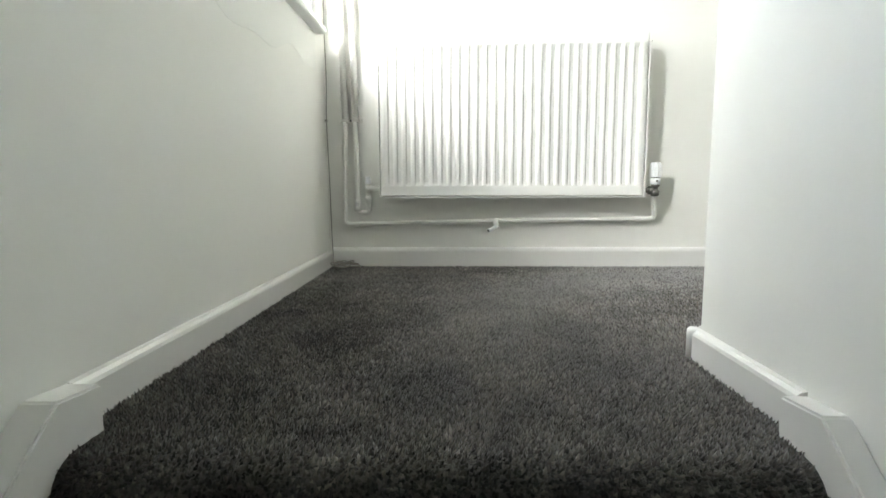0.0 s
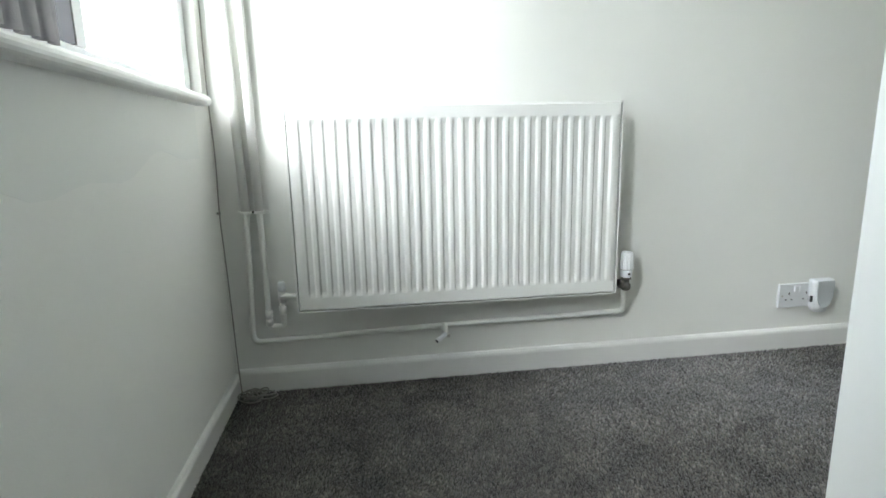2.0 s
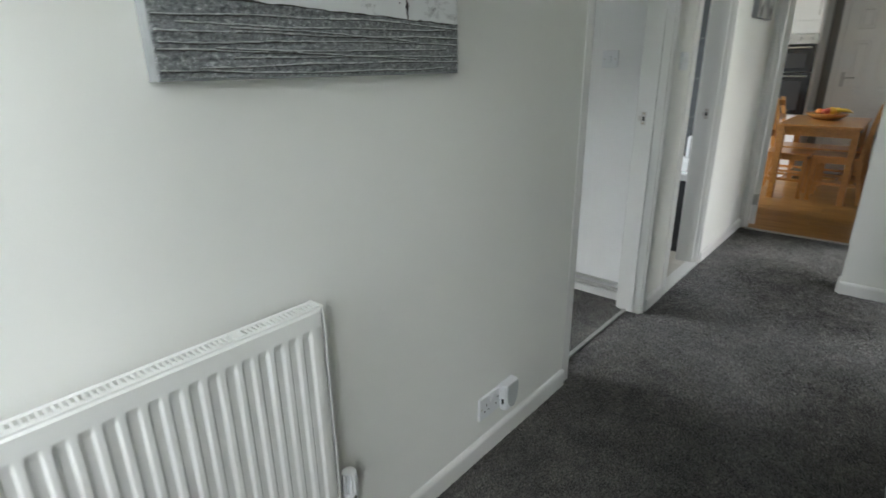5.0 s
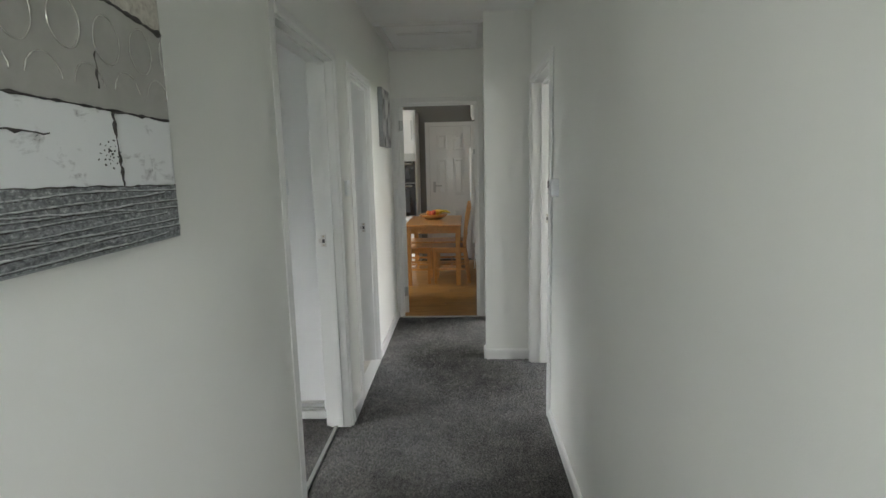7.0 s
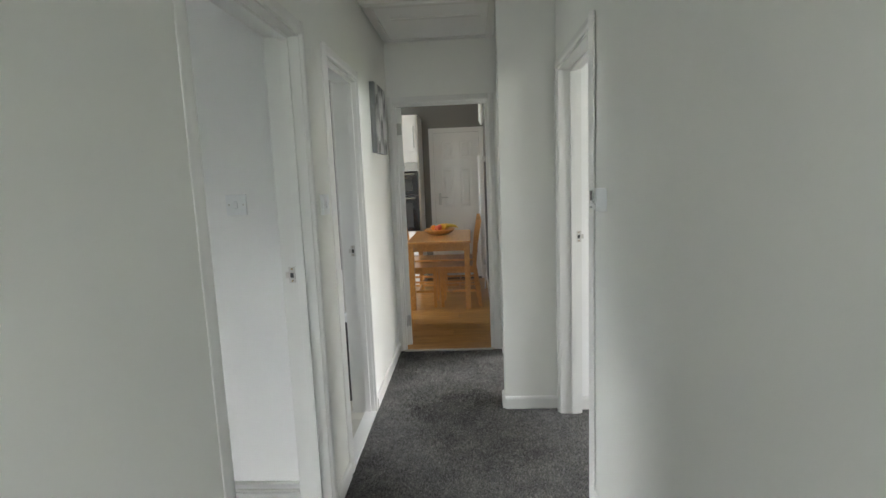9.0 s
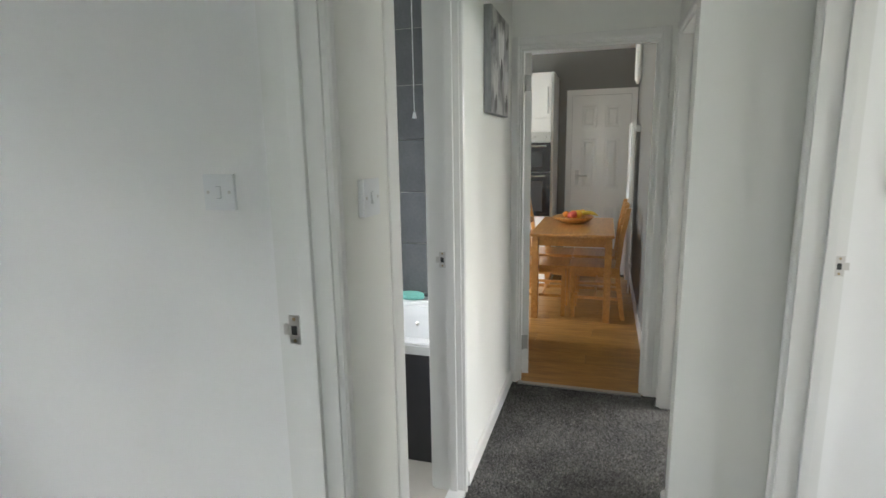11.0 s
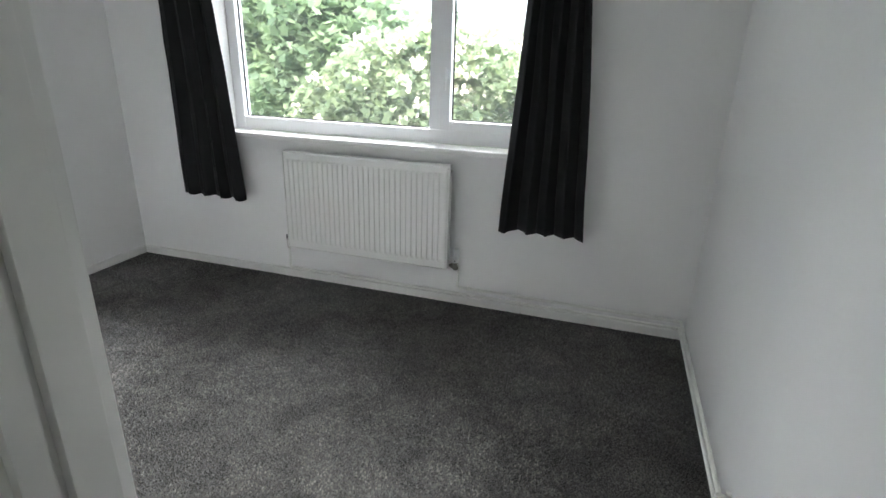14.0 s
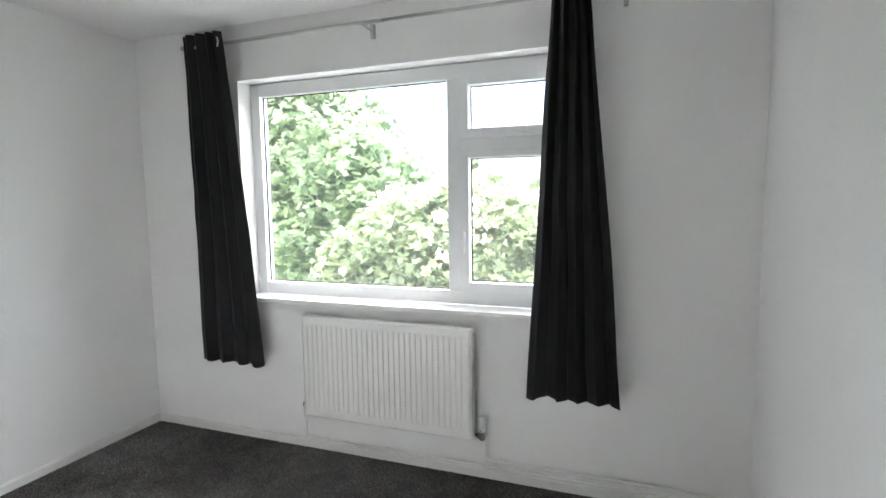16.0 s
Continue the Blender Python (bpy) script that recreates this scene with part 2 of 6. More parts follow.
PILE = pile_material("charcoal_yarn", PILE_STOPS, 0.42)
BLACKOUT = material("black_curtain_cloth", (0.0065, 0.006, 0.0072), 0.7, vary=0.12, grain=0.15, grain_size=900, bump=0.2, bump_size=700, sheen=0.02, spec=0.3)
STRIPE_CLOTH = material("grey_curtain_cloth", (0.36, 0.35, 0.35), 0.8, vary=0.25, patch_size=40, bump=0.2, bump_size=500)
cloth_nt = STRIPE_CLOTH.node_tree          # thin cloth that lets daylight through
through_cloth = node(cloth_nt, "ShaderNodeBsdfTranslucent", Color=(0.45, 0.44, 0.43, 1))
cloth_mix = cloth_nt.nodes.new("ShaderNodeMixShader")
cloth_mix.inputs[0].default_value = 0.45
cloth_nt.links.new(cloth_nt.nodes["Principled BSDF"].outputs[0], cloth_mix.inputs[1])
cloth_nt.links.new(through_cloth.outputs[0], cloth_mix.inputs[2])
cloth_nt.links.new(cloth_mix.outputs[0], cloth_nt.nodes["Material Output"].inputs[0])
GLASS = glass_material("window_glass", 0.007)
PINE = wood_material("honey_pine", (0.40, 0.175, 0.042), (0.60, 0.305, 0.085), 0, 0.3, 0.4, 0.08)
LAMINATE = wood_material("oak_laminate", (0.28, 0.130, 0.030), (0.47, 0.255, 0.070), 1, 0.34, 0.22, 0.14, 9.0)
TILE = material("slate_grey_tile", (0.10, 0.105, 0.11), 0.22, vary=0.18, patch_size=4, grain=0.1, grain_size=60, vary_object=0.10)
GROUT = material("pale_grout", (0.34, 0.34, 0.33), 0.9, vary=0.1)
FLOOR_TILE = material("cream_floor_tile", (0.55, 0.52, 0.46), 0.3, vary=0.06, vary_object=0.04)
BATH_WHITE = material("white_bath_acrylic", (0.82, 0.83, 0.83), 0.15, vary=0.01, coat=0.3)
PANEL_DARK = material("dark_grey_bath_panel", (0.035, 0.035, 0.04), 0.35, vary=0.15)
TURQUOISE = material("turquoise_sponge", (0.22, 0.58, 0.50), 0.9, vary=0.1, grain=0.2, grain_size=200, bump=0.5, bump_size=200)
STEEL = material("stainless_steel", (0.5, 0.5, 0.48), 0.35, 1.0, vary=0.05)
CORD = material("cable_sheath", (0.30, 0.29, 0.26), 0.5, vary=0.1)
BARK = material("tree_bark", (0.10, 0.075, 0.05), 0.95, vary=0.4, patch_size=6, bump=0.8, bump_size=30)
LEAF = leaf_material("broad_leaf", (0.20, 0.27, 0.165))
LEAF_PALE = leaf_material("pale_leaf", (0.245, 0.30, 0.185))
BLOSSOM = material("cream_blossom", (0.78, 0.76, 0.62), 0.8, vary=0.1)
GRASS = material("rough_grass", (0.07, 0.11, 0.035), 0.95, vary=0.4, patch_size=0.4, grain=0.3, grain_size=20)


# ---- mesh helpers ----
def box(bm, x0, x1, y0, y1, z0, z1, bevel=0.0, seg=2):
    vs = [bm.verts.new(c) for c in ((x0, y0, z0), (x1, y0, z0), (x1, y1, z0), (x0, y1, z0), (x0, y0, z1), (x1, y0, z1), (x1, y1, z1), (x0, y1, z1))]
    fs = [bm.faces.new([vs[i] for i in f]) for f in ((3, 2, 1, 0), (4, 5, 6, 7), (0, 1, 5, 4), (1, 2, 6, 5), (2, 3, 7, 6), (3, 0, 4, 7))]
    if bevel:
        es = list({e for f in fs for e in f.edges})
        bmesh.ops.bevel(bm, geom=es, offset=bevel, segments=seg, profile=0.7, affect="EDGES")
    return bm


def cube(x0, x1, y0, y1, z0, z1, bevel=0.0, seg=2):
    return box(bmesh.new(), x0, x1, y0, y1, z0, z1, bevel, seg)


def fillet(pts, r, n=5):
    """Rounds the corners of a polyline."""
    pts = [Vector(p) for p in pts]
    out = [pts[0]]
    for a, b, c in zip(pts, pts[1:], pts[2:]):
        d = min(r, (a - b).length * 0.45, (c - b).length * 0.45)
        p, q = b + (a - b).normalized() * d, b + (c - b).normalized() * d
        for i in range(n + 1):
            t = i / n
            out.append(p * (1 - t) ** 2 + b * 2 * t * (1 - t) + q * t ** 2)
    return out + [pts[-1]]


def tube(bm, pts, r, seg=12, cap=True):
    """A round bar along a polyline; r may be one radius or one for each point."""
    pts = [Vector(p) for p in pts]
    rs = r if isinstance(r, (list, tuple)) else [r] * len(pts)
    side, rings = None, []
    for i, p in enumerate(pts):
        d = (pts[min(i + 1, len(pts) - 1)] - pts[max(i - 1, 0)]).normalized()
        if side is None:
            side = d.orthogonal().normalized()
        side = (side - d * side.dot(d)).normalized()
        up = d.cross(side)
        rings.append([bm.verts.new(p + (side * math.cos(a) + up * math.sin(a)) * rs[i]) for a in (2 * math.pi * k / seg for k in range(seg))])
    for a, b in zip(rings, rings[1:]):
        for k in range(seg):
            bm.faces.new((a[k], a[(k + 1) % seg], b[(k + 1) % seg], b[k])).smooth = True
    if cap:
        bm.faces.new(rings[0][::-1])
        bm.faces.new(rings[-1])
    return bm


def lathe(bm, profile, origin, axis=(0, 0, 1), seg=24):
    """Turns a profile of (radius, height) about an axis."""
    q = Vector((0, 0, 1)).rotation_difference(Vector(axis))
    rings = [[bm.verts.new(Vector(origin) + q @ Vector((r * math.cos(2 * math.pi * k / seg), r * math.sin(2 * math.pi * k / seg), h))) for k in range(seg)] for r, h in profile]
    for a, b in zip(rings, rings[1:]):
        for k in range(seg):
            bm.faces.new((a[k], a[(k + 1) % seg], b[(k + 1) % seg], b[k])).smooth = True
    bm.faces.new(rings[0][::-1])
    bm.faces.new(rings[-1])
    return bm


def prism(bm, profile, origin, u, v, along):
    """A flat profile in the directions u and v, drawn out by the vector along."""
    o, u, v, w = Vector(origin), Vector(u), Vector(v), Vector(along)
    a = [bm.verts.new(o + u * p + v * q) for p, q in profile]
    b = [bm.verts.new(o + u * p + v * q + w) for p, q in profile]
    n = len(a)
    for i in range(n):
        bm.faces.new((a[i], a[(i + 1) % n], b[(i + 1) % n], b[i]))
    bm.faces.new(a[::-1])
    bm.faces.new(b)
    bmesh.ops.recalc_face_normals(bm, faces=bm.faces)
    return bm


def part(name, bm, mat, parent=None, label=""):
    """Links a bmesh as one mesh object, under a thing if one is given."""
    me = bpy.data.meshes.new(name)
    bm.normal_update()
    bm.to_mesh(me)
    bm.free()
    me.materials.append(mat)
    ob = new(name, me)
    if parent is not None:
        ob.parent = parent
    return tagged(ob, label)


def shared(name, mesh, at, parent):
    """One more piece on a mesh that alike pieces share."""
    ob = new(name, mesh)
    ob.parent = parent
    ob.location = at
    return ob


def thing(name, at, label, category, group="", kind=""):
    """An Empty at a thing's base, to carry its parts."""
    ob = new(name)
    ob.empty_display_size = 0.05
    ob.location = at
    tagged(ob, label, category, group, kind)
    return ob


def keep(ob, parent):
    """Puts a part made in world places under its thing."""
    ob.parent = parent
    ob.matrix_parent_inverse = Matrix.Translation(parent.location).inverted()
    return ob


def wpart(name, bm, mat, parent, label=""):
    return keep(part(name, bm, mat, None, label), parent)


def wall(name, axis, a0, a1, b0, b1, z0, z1, mat, holes=(), label="plain painted plaster wall"):
    """A wall along x or y from a0 to a1, b0 to b1 thick, with holes (a0, a1, z0, z1) right through it."""
    bm = bmesh.new()
    xs = sorted({a0, a1, *(h[0] for h in holes), *(h[1] for h in holes)})
    zs = sorted({z0, z1, *(h[2] for h in holes), *(h[3] for h in holes)})
    xs, zs = [x for x in xs if a0 <= x <= a1], [z for z in zs if z0 <= z <= z1]

    def solid(i, j):
        if not (0 <= i < len(xs) - 1 and 0 <= j < len(zs) - 1):
            return False
        mx, mz = (xs[i] + xs[i + 1]) / 2, (zs[j] + zs[j + 1]) / 2
        return not any(h[0] < mx < h[1] and h[2] < mz < h[3] for h in holes)

    cache = {}

    def v(a, b, z):
        key = (a, b, z)
        if key not in cache:
            cache[key] = bm.verts.new((a, b, z) if axis == "x" else (b, a, z))
        return cache[key]

    for i in range(len(xs) - 1):
        for j in range(len(zs) - 1):
            if not solid(i, j):
                continue
            p, q, r, s = xs[i], xs[i + 1], zs[j], zs[j + 1]
            bm.faces.new((v(p, b0, r), v(q, b0, r), v(q, b0, s), v(p, b0, s)))
            bm.faces.new((v(p, b1, s), v(q, b1, s), v(q, b1, r), v(p, b1, r)))
            if not solid(i - 1, j):
                bm.faces.new((v(p, b0, r), v(p, b0, s), v(p, b1, s), v(p, b1, r)))
            if not solid(i + 1, j):
                bm.faces.new((v(q, b1, r), v(q, b1, s), v(q, b0, s), v(q, b0, r)))
            if not solid(i, j - 1):
                bm.faces.new((v(p, b1, r), v(q, b1, r), v(q, b0, r), v(p, b0, r)))
            if not solid(i, j + 1):
                bm.faces.new((v(p, b0, s), v(q, b0, s), v(q, b1, s), v(p, b1, s)))
    bmesh.ops.recalc_face_normals(bm, faces=bm.faces)
    return tagged(part(name, bm, mat), label, "wall", kind="structure")


def slab(name, rects, z0, z1, mat, label, category):
    """Level slabs side by side, as one mesh."""
    bm = bmesh.new()
    for x0, x1, y0, y1 in rects:
        box(bm, x0, x1, y0, y1, z0, z1)
    return tagged(part(name, bm, mat), label, category, kind="structure")


# ---- large structure ----
CEIL = 2.45
NH, NB = 2.19, 2.31          # hall and room faces of the long inner wall
DOOR_A, DOOR_B = (2.03, 2.85), (3.215, 3.85)
HEAD = 1.962
LIN = 0.028                  # lining thickness

wall("wall_north_hall", "x", -0.75, 5.0, NH, NB, -0.1, CEIL, HALL_PAINT,
     [(DOOR_A[0] - LIN, DOOR_A[1] + LIN, -0.3, HEAD + LIN), (DOOR_B[0] - LIN, DOOR_B[1] + LIN, -0.3, HEAD + LIN)],
     "off-white painted plaster wall of the landing and hall")
wall("wall_west_landing", "y", -3.4, NH, -0.75, -0.47, -2.7, CEIL, HALL_PAINT, [(0.42, 2.145, 0.862, 2.10)], "off-white painted wall beside the stairs, with a window")
wall("wall_south_hall", "x", 0.468, 3.99, 0.945, 1.065, -0.1, CEIL, HALL_PAINT, [(2.99 - LIN, 3.80 + LIN, -0.3, HEAD + LIN)], "off-white painted plaster wall of the hall")
wall("wall_stair_east", "y", -3.4, 0.945, 0.468, 0.588, -2.7, CEIL, HALL_PAINT, label="off-white painted wall along the stairs")
wall("wall_stair_foot", "x", -0.47, 0.468, -3.5, -3.4, -2.7, CEIL, HALL_PAINT, label="off-white painted wall at the foot of the stairs")
wall("wall_pier", "y", 1.065, 1.39, 3.89, 3.99, -0.1, CEIL, HALL_PAINT, label="off-white painted pier at the narrowing of the hall")
wall("wall_side_room_north", "x", 3.99, 5.0, 1.21, 1.33, -0.1, CEIL, HALL_PAINT, [(4.08 - LIN, 4.86 + LIN, -0.3, HEAD + LIN)], "off-white painted wall of the narrow hall, with an open doorway")
wall("wall_side_room_south", "x", 3.97, 6.6, -2.3, -2.2, -0.1, CEIL, ROOM_PAINT, [(4.45, 6.05, 0.85, 2.1)])
wall("wall_side_room_east", "y", -2.2, 1.25, 6.5, 6.6, -0.1, CEIL, ROOM_PAINT)
wall("wall_kitchen_west", "y", 1.21, 4.6, 5.0, 5.10, -0.1, CEIL, HALL_PAINT, [(1.42 - LIN, 2.14 + LIN, -0.3, 1.975 + LIN)], "painted wall with the kitchen doorway")
wall("wall_bedroom_north", "x", -0.81, 3.07, 4.69, 4.95, -2.7, CEIL + 0.05, ROOM_PAINT, [(0.25, 2.28, 0.855, 2.155)], "white painted bedroom wall with a wide window")
wall("wall_bedroom_west", "y", NB, 4.69, -0.81, -0.53, -0.1, CEIL + 0.05, ROOM_PAINT, label="white painted bedroom wall")
wall("wall_bedroom_east", "y", NB, 4.69, 2.965, 3.07, -0.1, CEIL + 0.05, ROOM_PAINT, label="white painted bedroom wall")
bm = cube(-0.53, DOOR_A[0] - LIN, NB, NB + 0.004, 0, CEIL + 0.02)
box(bm, DOOR_A[1] + LIN, 2.965, NB, NB + 0.004, 0, CEIL + 0.02)
box(bm, DOOR_A[0] - LIN, DOOR_A[1] + LIN, NB, NB + 0.004, HEAD + LIN, CEIL + 0.02)
tagged(part("wall_south_bedroom", bm, ROOM_PAINT), "white painted plaster on the bedroom side", "wall", kind="structure")
wall("wall_bathroom_north", "x", 3.07, 4.75, 3.95, 4.05, -0.1, CEIL, ROOM_PAINT, [(3.6, 4.2, 1.2, 2.0)])
wall("wall_bathroom_east", "y", NB, 3.95, 4.762, 5.0, -0.1, CEIL, GROUT, label="tiled bathroom wall with pale grout lines")
wall("wall_kitchen_south", "x", 5.10, 8.1, 1.25, 1.37, -0.1, CEIL, GREY_PAINT, label="grey painted kitchen wall")
wall("wall_kitchen_east", "y", 1.25, 4.6, 8.1, 8.2, -0.1, CEIL, GREY_PAINT, label="grey painted kitchen wall")
wall("wall_kitchen_north", "x", 5.10, 8.2, 4.5, 4.6, -0.1, CEIL, GREY_PAINT, [(5.4, 7.0, 1.05, 2.05)])
wall("wall_back_room_east", "y", -2.2, 0.96, 3.87, 3.97, -0.1, CEIL, ROOM_PAINT, label="white painted wall of the back room")
wall("wall_back_room_west", "y", -2.2, 0.96, 0.58, 0.68, -0.1, CEIL, ROOM_PAINT)
wall("wall_back_room_south", "x", 0.58, 3.97, -2.3, -2.2, -0.1, CEIL, ROOM_PAINT, [(1.60, 3.25, 0.85, 2.1)])

tagged(part("ceiling", box(cube(-0.75, 5.1, -3.5, 2.25, CEIL, CEIL + 0.1), 3.0, 8.2, 2.25, 4.7, CEIL, CEIL + 0.1), CEIL_PAINT), "plain white painted ceiling", "ceiling", kind="structure")
tagged(part("ceiling_bedroom", cube(-0.81, 3.0, 2.25, 4.95, CEIL + 0.02, CEIL + 0.12), CEIL_PAINT), "plain white painted bedroom ceiling", "ceiling", kind="structure")
tagged(part("ceiling_side_room", cube(5.1, 6.6, -2.3, 1.2, CEIL, CEIL + 0.1), CEIL_PAINT), "plain white painted ceiling", "ceiling", kind="structure")
tagged(part("ceiling_kitchen", cube(5.1, 8.2, 1.2, 2.25, CEIL, CEIL + 0.1), CEIL_PAINT), "plain white kitchen ceiling", "ceiling", kind="structure")

slab("floor_hall", [(-0.47, 0.46, 0.76, NH), (0.46, 3.89, 1.065, NH), (3.89, 5.0, 1.33, NH), (2.99, 3.8, 0.945, 1.065), (DOOR_A[0], DOOR_A[1], NH, 2.262), (4.08, 4.86, 1.21, 1.33)], -0.1, -0.006, CARPET, "charcoal grey twist-pile carpet on the landing and hall", "carpet")
slab("floor_bedroom", [(-0.53, 2.965, NB, 4.69), (DOOR_A[0], DOOR_A[1], 2.282, NB)], -0.1, -0.006, CARPET, "charcoal grey twist-pile bedroom carpet", "carpet")
slab("floor_back_room", [(0.68, 3.87, -2.2, 0.945)], -0.1, -0.006, CARPET, "charcoal grey carpet of the back room", "carpet")
slab("floor_side_room", [(3.97, 6.5, -2.2, 1.21)], -0.1, -0.006, CARPET, "charcoal grey carpet of the side room", "carpet")
slab("floor_kitchen", [(5.0, 8.1, 1.37, 4.5)], -0.1, -0.010, RUBBER, "underlay beneath the laminate floor", "floor")
slab("floor_bathroom", [(3.07, 4.762, NH + 0.06, 3.95)], -0.1, -0.006, GROUT, "grouted bathroom floor", "floor")
slab("floor_stair_foot", [(-0.47, 0.46, -3.4, -2.1)], -2.7, -2.6, CARPET, "charcoal grey carpet at the foot of the stairs", "carpet")

# stairs: carpeted treads with rounded noses, falling away from the landing
stairs = thing("stairs", (0, 0.73, 0), "straight flight of charcoal carpeted stairs", "stairs", kind="structure")
RISE, GOING = 0.19, 0.225
for i in range(14):
    top, nose = -0.006 - RISE * i, 0.72 - GOING * i
    bm = bmesh.new()
    back = 0.04 if i == 0 else 0.03 + GOING * 0.9
    prof = [(back, 0.0), (back, -RISE - 0.02), (-0.045, -RISE - 0.02), (-0.045, -0.045)]
    prof += [(-0.045 * math.sin(t), -0.045 + 0.045 * math.cos(t)) for t in (math.pi / 2 * (1 - k / 6) for k in range(1, 7))]
    prism(bm, prof, (-0.45, nose, top), (0, 1, 0), (0, 0, 1), (0.90, 0, 0))
    wpart("step", bm, CARPET, stairs)
for name, x0, x1, lift in (("string_board", -0.47, -0.424, 0.0), ("string_board", 0.434, 0.468, -0.010)):
    bm = bmesh.new()
    run, fall = 3.05, 3.05 * RISE / GOING
    prof = [(0.775, -0.02), (0.775, 0.056 + lift), (0.70, 0.062 + lift), (0.70 - run, 0.062 + lift - fall), (0.70 - run, -0.30 - fall), (0.72, -0.25), (0.775, -0.1)]
    prism(bm, prof, (x0, 0, 0), (0, 1, 0), (0, 0, 1), (x1 - x0, 0, 0))
    bmesh.ops.bevel(bm, geom=[e for e in bm.edges], offset=0.003, segments=2, affect="EDGES")
    wpart(name, bm, GLOSS, stairs, "gloss white string board")

SKIRT = [(0, -0.012), (0.015, -0.012), (0.015, 0.056), (0.013, 0.063), (0.008, 0.069), (0.0, 0.071)]


def skirting(a, b, out, tall=1.0):
    """A board along the foot of a wall from a to b, standing out towards out."""
    a, b = Vector((*a, 0.0)), Vector((*b, 0.0))
    bm = bmesh.new()
    prism(bm, [(p, q * tall if q > 0 else q) for p, q in SKIRT], a, Vector((*out, 0)), (0, 0, 1), b - a)
    return tagged(part("baseboard", bm, GLOSS), "gloss white chamfered skirting board", "skirting board", kind="structure")


skirting((-0.47, 0.775), (-0.47, NH), (1, 0), 0.80)
skirting((-0.455, NH), (1.972, NH), (0, -1))
skirting((2.91, NH), (3.155, NH), (0, -1))
skirting((3.91, NH), (5.0, NH), (0, -1))
skirting((0.468, 0.775), (0.468, 1.080), (-1, 0), 0.72)
skirting((0.468, 1.065), (2.935, 1.065), (0, 1), 0.8)
skirting((3.89, 1.065), (3.89, 1.39), (-1, 0))
skirting((3.89, 1.39), (3.99, 1.39), (0, 1))
skirting((-0.53, NB + 0.004), (-0.53, 4.69), (1, 0), 0.63)
skirting((-0.515, 4.69), (2.95, 4.69), (0, -1), 0.63)
skirting((2.965, NB + 0.004), (2.965, 4.69), (-1, 0), 0.63)
skirting((5.1, 1.37), (8.1, 1.37), (0, 1))
skirting((3.87, -2.2), (3.87, 0.96), (-1, 0))
bm = bmesh.new()
tube(bm, [(0.459, 1.074, -0.01), (0.459, 1.074, 0.048), (0.459, 1.074, 0.052)], [0.0115, 0.0115, 0.008], 12)
tagged(part("trim", bm, GLOSS), "rounded white skirting corner", "trim", kind="structure")

# ---- doorways ----
ARCH = [(0, 0), (0.048, 0), (0.048, 0.006), (0.042, 0.009), (0.034, 0.010), (0.020, 0.014), (0.008, 0.016), (0.0, 0.012)]


